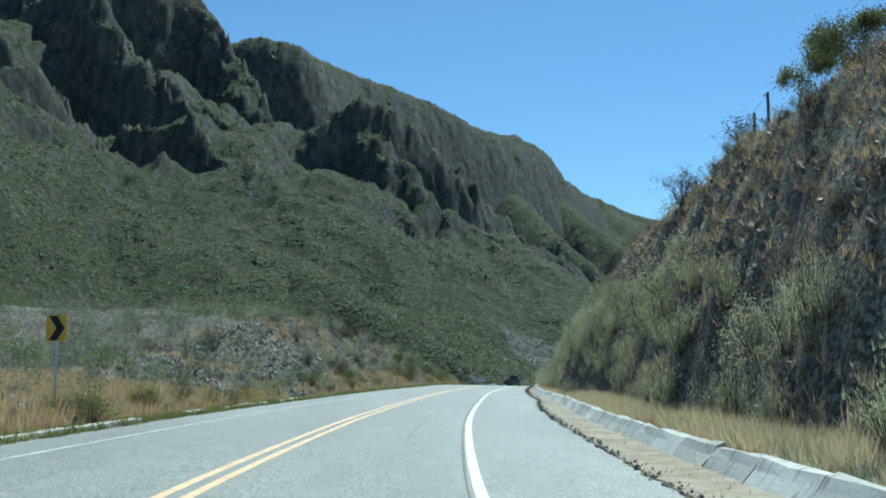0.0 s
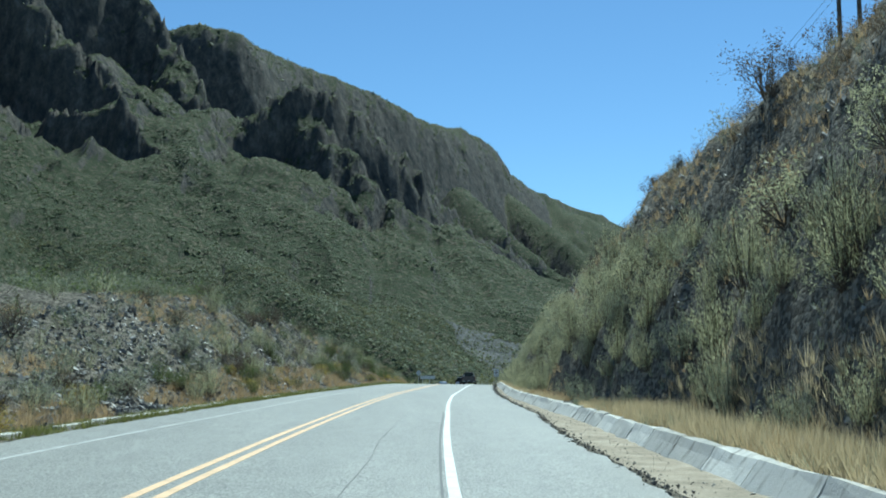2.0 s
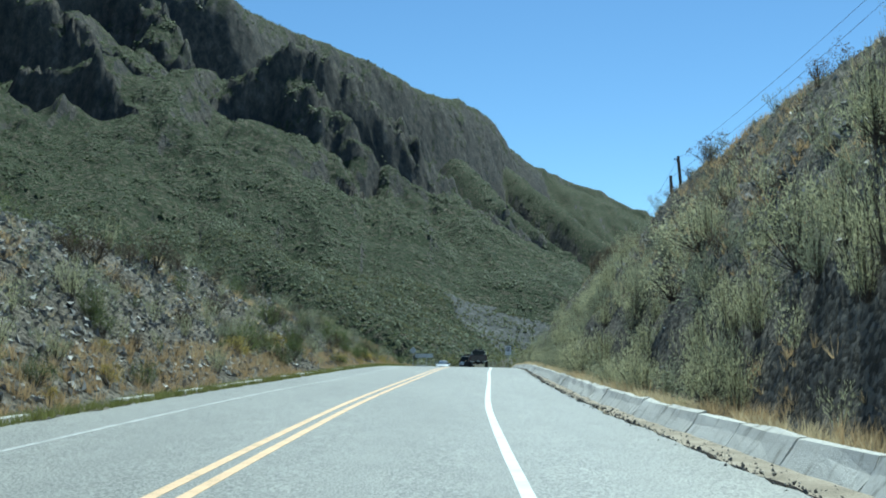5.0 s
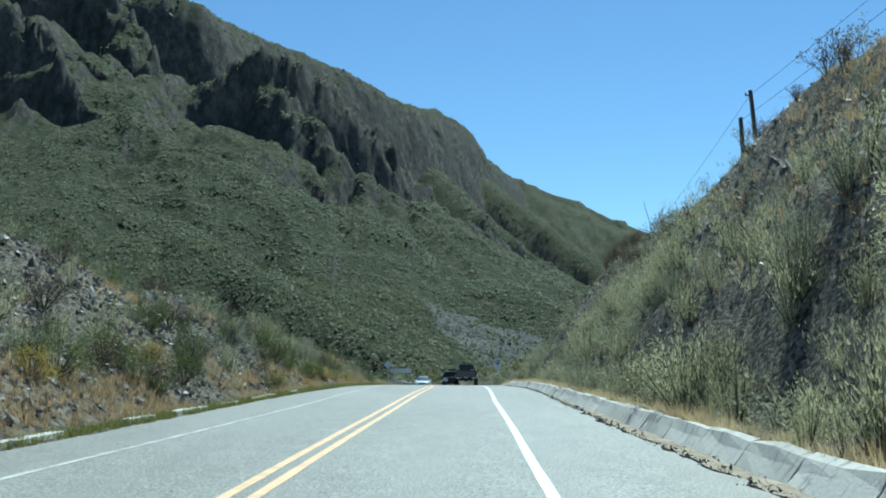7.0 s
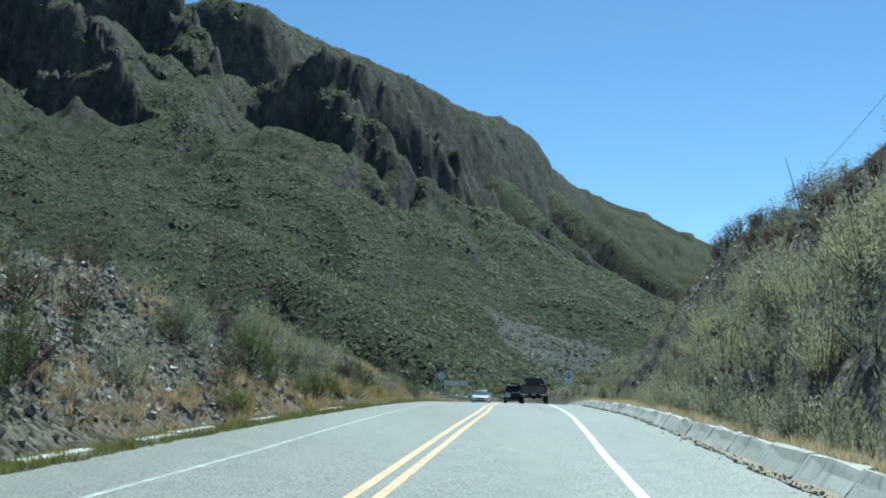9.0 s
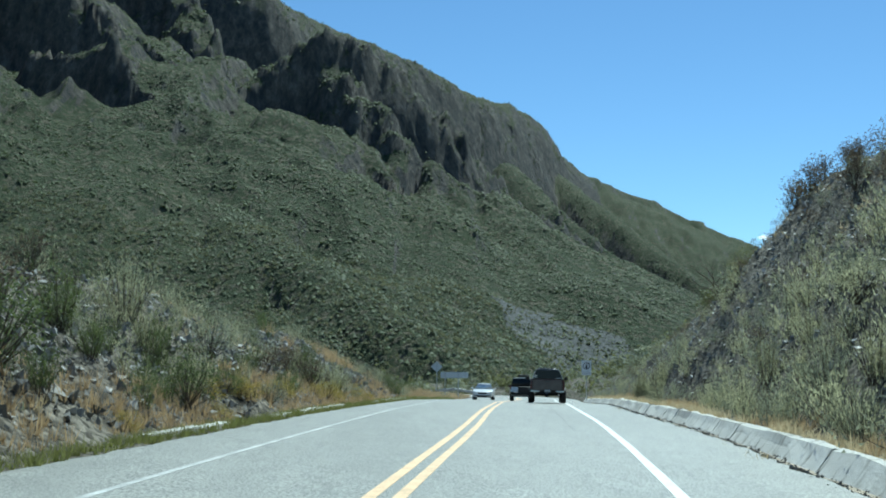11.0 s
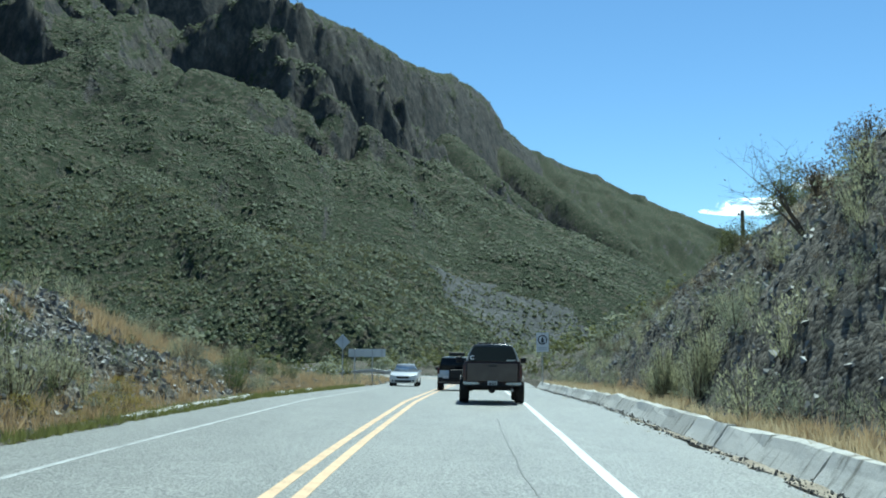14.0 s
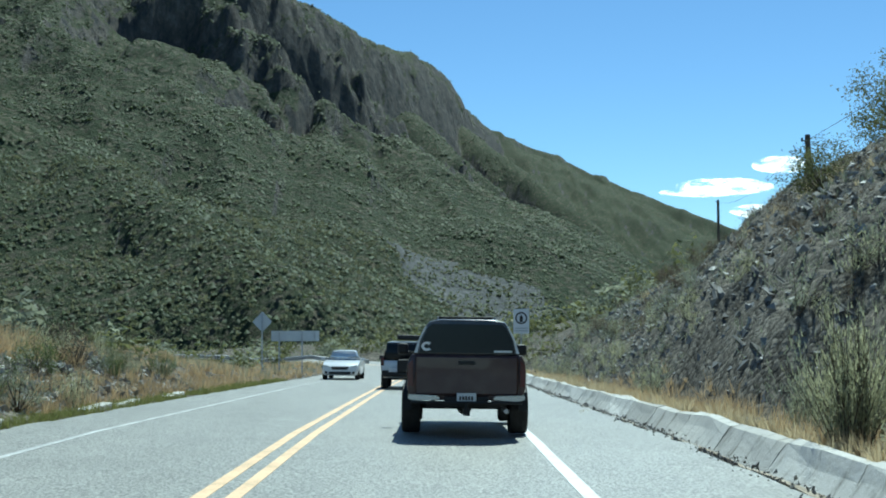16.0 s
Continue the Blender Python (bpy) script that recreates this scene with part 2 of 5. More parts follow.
def road_z(y):
    a = np.clip(np.asarray(y, dtype=float) - 125, 0, 40)
    return -0.02 * a * a / 80 - 0.02 * np.clip(y - 165, 0, 150) - 0.013 * np.clip(np.asarray(y, dtype=float) - 185, 0, 45)


def cross_fall(y):
    """How steeply the roadway falls towards its right side."""
    return np.interp(y, [0, 60, 110, 200], [0.022, 0.02, 0.016, 0.014])


def bed_z(y, d):
    return road_z(y) - cross_fall(y) * np.clip(d, -12, 12)


def gutter_d(y):
    return np.interp(y, [0, 18, 42, 61, 74, 99, 119, 134, 150, 165, 185, 200], [7.7, 7.75, 7.85, 8.0, 7.6, 6.7, 6.3, 6.0, 6.1, 6.32, 6.3, 6.3])


def bank_d(y, d):
    """Distance from the road of what stands d beyond the gutter; the verge widens before the bank rises."""
    return gutter_d(y) + d + 0.8 * np.clip((d - 1.3) / 1.5, 0, 1)


LEFT_EDGE = -4.9


def right_edge(y):
    return np.interp(y, [0, 17, 28, 54, 68, 95, 112, 130, 160, 182, 200], [6.1, 6.15, 6.3, 6.35, 6.65, 6.05, 5.62, 5.5, 5.62, 5.85, 5.9])


def near_z(x, y, rough=1.0):
    """Height of the ground along the road: bed, verges, the cut bank on the right and the rubble bank on the left."""
    d = x - road_x(y)
    edge = right_edge(y)
    gt = gutter_d(y) + 0.38
    verge = np.interp(y, [0, 60, 92, 200], [2.25, 1.9, 1.1, 1.2])
    crest_h = np.interp(y, [-60, 0, 40, 62, 92, 138, 153, 168, 183, 197, 210, 235, 305, 365], [9.8, 10.4, 10.8, 11.4, 11.2, 10.6, 10.4, 10.1, 9.3, 8.0, 7.2, 5.8, 1.0, 0])
    run = np.interp(y, [0, 62, 92, 138, 183, 235], [4.9, 4.9, 6.6, 7.8, 8.2, 9])
    wob = fbm(x * 0.12, y * 0.12, 3, 5)
    u = d - gt - verge + wob * 0.8
    lift = crest_h * np.clip(u / run, 0, 1)
    on_face = rough * np.clip(lift / 1.5, 0, 1) * np.clip((crest_h - lift) / 1.5, 0, 1)
    u = u + on_face * (0.3 * fbm(y * 0.55, lift * 0.55, 4, 17, True) + 0.2 * fbm(y * 1.9, lift * 1.9, 2, 19, True))
    face = np.clip(u / run, 0, 1)
    right = 0.25 + crest_h * (face ** 0.9) * (1 + 0.08 * wob) + np.clip(u - run, 0, 25) * 0.12 - np.clip(u - run - 25, 0, 200) * 0.05
    right = np.where(u > 0, right, 0.25)
    right = np.where(d < gt, -0.03 - 0.17 * np.clip((d - edge) / np.maximum(gt - 1 - edge, 0.2), 0, 1), right)
    lh = np.interp(y, [-60, 20, 46, 64, 80, 100, 120, 156, 176, 193, 204, 240], [0.8, 0.7, 0.8, 2.0, 4.3, 5.4, 4.8, 3.5, 3.2, 2.7, 1.7, 0.0])
    v = LEFT_EDGE - 0.9 - d + wob * 0.7
    lface = np.clip(v / np.interp(y, [60, 80, 150], [7.0, 7.2, 6.0]), 0, 1)
    left = 0.02 + lh * lface * (1 + 0.15 * wob) + np.clip(v - 7.2, 0, 40) * 0.05 - np.clip(v - 60, 0, 120) * 0.05
    z = np.where(d > edge, right, np.where(d < LEFT_EDGE, np.where(v > 0, left, 0.0), -0.06))
    lumpy = fbm(x * 0.7, y * 0.7, 4, 11, True) * 0.28 + fbm(x * 2.6, y * 2.6, 2, 13, True) * 0.10
    z = z + rough * lumpy * np.clip(np.where(d > 0, face * 6, lface * 5), 0.0, 1) * np.where(d > 0, 0.35, 1.0)
    fall = np.clip((y - 250) / 150, 0, 1)
    return z * (1 - fall) + bed_z(y, d) - 1.0 * fall


RIDGES = [
    # crest line (x, y, z), drop of the cliffs below the crest, their width, slope below, steepness of the far side
    ([(-340, 1060, 345), (-216, 1120, 326), (-180, 1128, 334), (-155, 1135, 330), (-115, 1250, 333), (-31, 1400, 337), (50, 1523, 323), (100, 1680, 350), (150, 1838, 361), (207, 2100, 362), (270, 2360, 378), (339, 2654, 407)], 130, 95, 0.72, 1.5),
    ([(339, 2654, 407), (412, 2750, 394), (504, 2800, 376), (593, 2750, 324), (673, 2700, 280), (746, 2600, 232), (847, 2500, 176), (960, 2400, 110)], 18, 60, 0.5, 1.0),
    ([(-378, 800, 385), (-290, 840, 345), (-215, 890, 304), (-203, 895, 298), (-177, 880, 277), (-166, 870, 250), (-153, 850, 228), (-128, 800, 185)], 95, 52, 0.5, 1.6),
    ([(-350, 800, 226), (-300, 795, 250), (-262, 785, 262), (-238, 775, 257), (-223, 765, 233), (-205, 755, 207), (-182, 735, 176)], 74, 42, 0.4, 1.4),
    ([(-126, 678, 96), (-114, 690, 116), (-104, 705, 134), (-84, 725, 154), (-64, 735, 170), (-53, 736, 174)], 62, 36, 0.5, 1.3),
    ([(-53, 736, 174), (-41, 715, 147), (-30, 700, 129), (-21, 690, 112), (-17, 668, 92)], 30, 26, 0.7, 1.0),
    ([(-54, 740, 174), (-24, 770, 167), (-8, 780, 153), (6, 790, 141), (15, 800, 121), (30, 820, 109), (64, 880, 95), (105, 960, 84), (137, 1020, 64), (162, 1060, 44), (190, 1090, 18)], 52, 40, 0.6, 1.3),
    ([(-24, 652, 95), (-12, 628, 77), (1, 612, 60), (14, 610, 48), (29, 600, 35), (43, 590, 22), (61, 600, 16), (84, 620, 5)], 4, 30, 0.50, 4.0),
    ([(-170, 690, 84), (-125, 640, 82), (-70, 590, 74), (-25, 570, 64)], 4, 25, 0.42, 1.0),
    ([(-118, 618, 80), (-92, 560, 70), (-66, 500, 54), (-40, 440, 36), (-15, 385, 15), (5, 340, 0)], 3, 10, 0.42, 1.0),
    ([(81, 1300, 203), (114, 1150, 134), (138, 1120, 109), (163, 1100, 87), (200, 1080, 45)], 30, 36, 0.55, 1.3),
    ([(180, 1750, 265), (230, 1480, 160), (275, 1330, 90), (310, 1220, 35)], 30, 40, 0.55, 1.3),
]


APRON = RIDGES[8][0]
# cliffs that break the middle of a slope: edge (x, y), drop
STEPS = [([(-232, 752), (-205, 742), (-185, 737), (-167, 730), (-152, 716), (-140, 700)], 46), ([(-192, 662), (-170, 650), (-154, 645), (-143, 640), (-130, 628)], 30), ([(-300, 700), (-270, 690), (-240, 675)], 30)]


def smooth01(v):
    v = np.clip(v, 0, 1)
    return v * v * (3 - 2 * v)


def apron_end(y):
    """Where the foot of the near slope was cut away for the road."""
    return np.interp(y, [300, 340, 380, 410, 440, 480, 520, 570, 620], [60, 52, 44, 34, 23, 8, 3, -8, -20])


def mountain_z(x, y):
    best = np.full(x.shape, -60.0)
    near = np.full(x.shape, 0.0)
    crag = np.full(x.shape, 0.0)
    warp_x = x + 9 * fbm(x / 60, y / 60, 3, 31)
    warp_y = y + 9 * fbm(x / 60, y / 60, 3, 41)
    for crest, cliff, wide, slope, beyond in RIDGES:
        for (ax, ay, az), (bx, by, bz) in zip(crest[:-1], crest[1:]):
            ux, uy = bx - ax, by - ay
            wx, wy = (x, y) if ay > 1100 else (warp_x, warp_y)
            t = np.clip(((wx - ax) * ux + (wy - ay) * uy) / (ux * ux + uy * uy), 0, 1)
            px, py = wx - ax - t * ux, wy - ay - t * uy
            away = np.hypot(px, py) * np.where(ux * py - uy * px > 0, beyond, 1.0)
            blunt = 10.0 if ay > 1100 else 5.0
            away = np.sqrt(away * away + blunt * blunt) - blunt
            top = az + t * (bz - az)
            h = top - cliff * smooth01(away / wide) - slope * away
            if crest == APRON:
                h = h - 1.05 * np.clip(warp_x - apron_end(warp_y), 0, 200)
            near = np.where(h > best, away, near)
            crag = np.where(h > best, np.clip(1.3 - away / wide, 0, 1) * min(1.0, cliff / 40), crag)
            best = np.maximum(best, h)
    for edge, drop in STEPS:
        nearest, front = np.full(x.shape, 1e6), np.full(x.shape, 0.0)
        for (ax, ay), (bx, by) in zip(edge[:-1], edge[1:]):
            ux, uy = bx - ax, by - ay
            t = ((warp_x - ax) * ux + (warp_y - ay) * uy) / (ux * ux + uy * uy)
            over = np.maximum(np.maximum(-t, t - 1), 0) * math.hypot(ux, uy)
            px, py = warp_x - ax - np.clip(t, 0, 1) * ux, warp_y - ay - np.clip(t, 0, 1) * uy
            far = np.hypot(px, py)
            side = np.where(ux * py - uy * px < 0, 1.0, 0.0) * np.exp(-(over / 14) ** 2)
            front = np.where(far < nearest, side, front)
            nearest = np.minimum(nearest, far)
        cut = front * smooth01(nearest / 16) * (1 - smooth01((nearest - 16) / 90))
        best = best - drop * cut
        crag = np.maximum(crag, front * np.clip(1.4 - nearest / 16, 0, 1) * 0.8)
    up = np.clip((best + 6) / 50, 0, 1) * np.clip(near / 30 + 0.12, 0, 1)
    high = np.clip((best - 30) / 60, 0.15, 1)
    best = best + crag * np.clip(near / np.where(y > 1080, 40, 6), 0, 1) * np.where(y > 1080, 0.45, 1.0) * (fbm(x / 9, y / 30, 3, 81, True) * 7 + fbm(x / 22, y / 22, 3, 83, True) * 9 + fbm(x / 5, y / 14, 2, 87, True) * 2)
    # broken bands of outcropping rock
    q = best / 46 + 0.9 * fbm(x / 110, y / 110, 3, 91)
    part_way = q - np.floor(q)
    rise = np.clip((part_way - 0.42) / 0.16, 0, 1)
    band = np.clip(fbm(x / 60, y / 60, 3, 93) * 3 + 0.35, 0, 1) * np.clip((best - 45) / 40, 0, 1) * np.clip((1000 - y) / 60, 0, 1)
    best = best + band * 0.22 * 46 * (rise * rise * (3 - 2 * rise) - part_way) * np.clip(near / 25, 0, 1)
    best = best - np.clip((best - 2) / 25, 0, 1) * np.clip(near / 40, 0, 1) * np.clip(0.25 - fbm(x / 30, y / 150, 3, 97, True), 0, 1) * 9
    return best + up * (high * fbm(x / 42, y / 130, 4, 51, True) * 14 + fbm(x / 55, y / 55, 3, 57, True) * 4 + fbm(x / 15, y / 15, 3, 61, True) * 2.6) + crag * fbm(x / 6, y / 6, 3, 63) * 2.2


# ground: one sheet from behind the camera to the horizon
ys = np.concatenate([np.linspace(-900, -70, 12), np.arange(-60, 0, 3.0), np.arange(0, 215, 0.46), np.arange(215, 330, 3.0), np.geomspace(330, 4500, 30)])
dr = np.concatenate([-np.geomspace(2800, 26, 26), np.arange(-25, -4.6, 0.4), np.linspace(-4.4, 5.8, 9), np.arange(6.0, 17.5, 0.23), np.arange(17.7, 19, 0.4), np.geomspace(19.5, 2800, 30)])
GY, GD = np.meshgrid(ys, dr, indexing="ij")
GX = GD + road_x(np.minimum(GY, 300))
GZ = near_z(GX, np.minimum(GY, 420))
GZ = np.where(np.abs(GD) > 120, np.minimum(GZ, road_z(GY) - 1.0), GZ)
ground = put("ground", sheet_of("ground", GX, GY, GZ), M_EARTH)
tagged(ground, "stony grey-brown earth of the cut banks and verges", "ground", kind="structure")

# mountain beyond the valley
az = np.radians(np.linspace(-30, 26, 460))
rr = np.concatenate([np.geomspace(200, 480, 60), np.arange(484, 1000, 3.0), np.arange(1002, 1800, 6.0), np.arange(1810, 3000, 14.0), np.geomspace(3020, 4200, 14)])
MR, MA = np.meshgrid(rr, az, indexing="ij")
MX, MY = MR * np.sin(MA), 60 + MR * np.cos(MA)
MZ = mountain_z(MX, MY)
MZ = np.maximum(MZ, -7 + 2 * fbm(MX / 40, MY / 40, 3, 71)) - 14 * np.clip((300 - MR) / 100, 0, 1)
mountain = put("mountain", sheet_of("mountain", MX, MY, MZ), M_ROCK)
M_CUT = mottled("fresh_cut_rock", [(0.36, (0.03, 0.033, 0.033)), (0.5, (0.068, 0.07, 0.068)), (0.66, (0.14, 0.14, 0.136))], 0.12, 0.5, 0.9, 0.2, 0.8, 0.8, stretch=(1.0, 1.0, 0.45))
mountain.data.materials.append(M_CUT)
past = MX - apron_end(MY)
bare = (past > -4 + 5 * fbm(MX / 14, MY / 14, 2, 77)) & (past < 46 + 20 * fbm(MX / 16, MY / 16, 3, 78)) & (MY > 350) & (MY < 452 + 14 * fbm(MX / 12, MY / 12, 2, 79)) & (MZ > -6)
bare = bare[:-1, :-1] & bare[1:, 1:]
mountain.data.polygons.foreach_set("material_index", bare.astype(np.int32).ravel())
tagged(mountain, "rugged dark mountain with rocky cliffs and scrub-covered slopes", "mountain", kind="structure")

# ---- road ----
def strip(name, d0, d1, y0, y1, lift, thick, material, parent=None, step=1.5, ragged=0.0):
    """A band that follows the road between two distances from its centre line."""
    y = np.arange(y0, y1 + step, step)
    e0 = d0(y) if callable(d0) else np.full_like(y, d0)
    e1 = d1(y) if callable(d1) else np.full_like(y, d1)
    if ragged:
        e0, e1 = e0 + ragged * (vnoise(y * 1.7, y * 0, 3) - 0.5), e1 + ragged * (vnoise(y * 2.1, y * 0, 9) - 0.5)
    slope = np.gradient(road_x(y), y)
    nx, ny = 1 / np.hypot(1, slope), -slope / np.hypot(1, slope)
    rows = []
    for e, z in ((e0, lift - thick), (e0, lift), (e1, lift), (e1, lift - thick)):
        rows.append(np.stack([road_x(y) + e * nx, y + e * ny, bed_z(y, e) + z], -1))
    g = np.stack(rows, 1)
    return put(name, sheet_of(name, g[:, :, 0], g[:, :, 1], g[:, :, 2], False), material, parent)


road = strip("road", LEFT_EDGE, right_edge, -60, 290, 0.0, 0.12, M_ASPHALT, step=0.6, ragged=0.22)
tagged(road, "worn light grey asphalt two-lane highway", "road", kind="structure")


def line_right(y):
    return np.interp(y, [0, 62, 91, 110, 126, 149, 160, 170, 200], [3.56, 3.58, 3.43, 3.4, 3.26, 3.37, 3.52, 3.62, 3.6])


def line_left(y):
    return np.interp(y, [0, 22, 40, 69, 98, 110, 125, 149, 165, 200], [-3.75, -3.7, -3.52, -3.24, -3.26, -3.04, -2.9, -3.2, -3.28, -3.32])


for name, d0, d1, material in (("edge_line", lambda y: line_right(y) - 0.08, lambda y: line_right(y) + 0.08, M_WHITE_LINE), ("edge_line", lambda y: line_left(y) - 0.055, lambda y: line_left(y) + 0.055, M_WORN_LINE), ("centre_line", 0.09, 0.235, M_YELLOW_LINE), ("centre_line", -0.235, -0.09, M_YELLOW_LINE)):
    strip(name, d0, d1, -40, 285, 0.005, 0.004, material, road, ragged=0.012)
tagged(strip("shoulder", lambda y: right_edge(y) + 0.25, lambda y: gutter_d(y) - 0.12, -20, 235, -0.075, 0.1, M_SAND, step=0.7, ragged=0.2), "pale sandy strip between the asphalt and the gutter", "shoulder", kind="structure")

for d0, y0, y1, amp in ((2.2, 24, 64, 0.10), (2.5, 150, 176, 0.10)):
    strip("tar_seam", lambda y, d0=d0, amp=amp: d0 + amp * fbm(y * 0.22, y * 0 + d0, 3, 7), lambda y, d0=d0, amp=amp: d0 + amp * fbm(y * 0.22, y * 0 + d0, 3, 7) + 0.008 + 0.012 * vnoise(y, y * 0, 5), y0, y1, 0.005, 0.004, M_TAR, road, step=0.5)
strip("tar_seam", lambda y: line_right(y) - 0.17, lambda y: line_right(y) - 0.135 + 0.02 * vnoise(y * 0.6, y * 0, 5), -5, 66, 0.004, 0.003, M_TAR, road, step=0.8)


# ---- gutter of concrete slabs ----
gutter = tagged(new("gutter"), "sloping pale concrete drainage gutter in cracked slabs", "gutter", kind="structure")
yy = -8.0
while yy < 232:
    length = 2.6 + 0.5 * rng.random()
    a, b = yy + 0.02, yy + length - 0.02
    bm = bmesh.new()
    ring = []
    for y in (a, (a + b) / 2, b):
        g0 = float(gutter_d(y))
        gx, gz = float(road_x(y)), float(bed_z(y, g0))
        j = rng.normal(0, 0.022, 3)
        pts = [(-0.14, -0.17 + j[2]), (0.10, 0.13 + j[0]), (0.20, 0.29 + j[1]), (0.36, 0.31 + j[2]), (0.43, 0.05), (-0.14, -0.36)]
        ring.append([bm.verts.new((gx + g0 + p, y, gz + q)) for p, q in pts])
    for r0, r1 in zip(ring[:-1], ring[1:]):
        for k in range(6):
            bm.faces.new((r0[k], r0[(k + 1) % 6], r1[(k + 1) % 6], r1[k]))
    bm.faces.new(ring[0][::-1])
    bm.faces.new(ring[-1])
    bmesh.ops.recalc_face_normals(bm, faces=bm.faces)
    part("slab", bm, M_CONCRETE, gutter)
    yy += length

# left kerb: broken low concrete strip behind a fringe of grass
kerb = tagged(new("kerb"), "low broken concrete kerb strip half hidden by grass", "kerb", kind="structure")
yy = 8.0
while yy < 200:
    length = 1.6 + 1.4 * rng.random()
    if rng.random() < 0.6:
        y = yy + length / 2
        turn = math.atan(float(road_x(y + 1) - road_x(y - 1)) / 2)
        bm = bmesh.new()
        box(bm, (-0.13, -length / 2 + 0.03, -0.1), (0.13, length / 2 - 0.03, 0.12 + 0.03 * rng.random()), 0.02)
        piece = part("kerbstone", bm, M_CONCRETE, kerb)
        piece.matrix_basis = Matrix.Translation((float(road_x(y)) + LEFT_EDGE - 0.42, y, float(bed_z(y, LEFT_EDGE)) - 0.03)) @ Matrix.Rotation(-turn + rng.normal(0, 0.01), 4, "Z") @ Matrix.Rotation(rng.normal(0, 0.02), 4, "Y")
    yy += length


# ---- vegetation ----
M_PLUME = leafy("olive_plume_leaf", (0.2, 0.205, 0.12), (0.53, 0.52, 0.33), 0.58)
M_GREEN = leafy("green_leaf", (0.065, 0.09, 0.035), (0.19, 0.22, 0.08), 0.45)
M_GREY = leafy("grey_green_leaf", (0.13, 0.145, 0.1), (0.34, 0.355, 0.245), 0.5)
M_YELLOW = leafy("yellow_leaf", (0.28, 0.22, 0.05), (0.48, 0.38, 0.1), 0.45)
M_BROWN = leafy("brown_leaf", (0.08, 0.065, 0.045), (0.2, 0.15, 0.095), 0.35)
M_OLIVE = leafy("dark_olive_leaf", (0.07, 0.08, 0.03), (0.24, 0.24, 0.1), 0.45)
M_STRAW = leafy("dry_grass", (0.36, 0.29, 0.17), (0.68, 0.57, 0.37), 0.55)
M_ORANGE = leafy("orange_dry_grass", (0.36, 0.26, 0.14), (0.61, 0.46, 0.27), 0.48)
M_FRINGE = leafy("roadside_grass", (0.15, 0.17, 0.05), (0.34, 0.32, 0.12), 0.45)
M_SCRUB = leafy("mountain_scrub", (0.022, 0.036, 0.014), (0.1, 0.125, 0.05), 0.35)
M_DRY_SCRUB = leafy("dry_mountain_scrub", (0.05, 0.062, 0.032), (0.26, 0.258, 0.15), 0.45)
M_TWIG = mottled("twig_bark", [(0.3, (0.06, 0.05, 0.04)), (0.7, (0.16, 0.13, 0.1))], 4.0, 30.0, 0.9, 0.1, 0.0)
M_LEDGE = leafy("bank_rock_layers", (0.06, 0.058, 0.052), (0.25, 0.24, 0.22), 0.0, rough=0.75)
M_STONE = leafy("bank_stone", (0.1, 0.097, 0.087), (0.44, 0.425, 0.395), 0.0, rough=0.55)


def unit(v):
    return v / np.maximum(np.linalg.norm(v, axis=-1, keepdims=True), 1e-9)


def quads_at(c, u, v):
    """One four-sided leaf at each place, along u and across v."""
    n = len(c)
    corners = np.stack([c - u, c + v * 0.9 - u * 0.1, c + u, c - v * 0.9 - u * 0.1], 1).reshape(-1, 3)
    return corners, np.arange(4 * n).reshape(n, 4)


def slim_at(c, u, v):
    """One slim three-sided leaf at each place, along u and across v."""
    return np.stack([c - u + v, c - u - v, c + u], 1).reshape(-1, 3), np.arange(3 * len(c)).reshape(-1, 3)


def sticks(a, b, ra, rb):
    """Thin three-sided tapered sticks from a to b."""
    n = len(a)
    way = unit(b - a)
    side = unit(np.cross(way, np.array([0.3, 0.8, 0.1])))
    other = np.cross(way, side)
    rings = []
    for p, r in ((a, ra), (b, rb)):
        for k in range(3):
            t = k * 2.094
            rings.append(p + (side * math.cos(t) + other * math.sin(t)) * np.reshape(r, (-1, 1)))
    verts = np.stack(rings, 1).reshape(-1, 3)
    base = (np.arange(n) * 6)[:, None, None]
    tri = np.array([[0, 1, 4, 3], [1, 2, 5, 4], [2, 0, 3, 5]])[None]
    return verts, (base + tri).reshape(-1, 4)


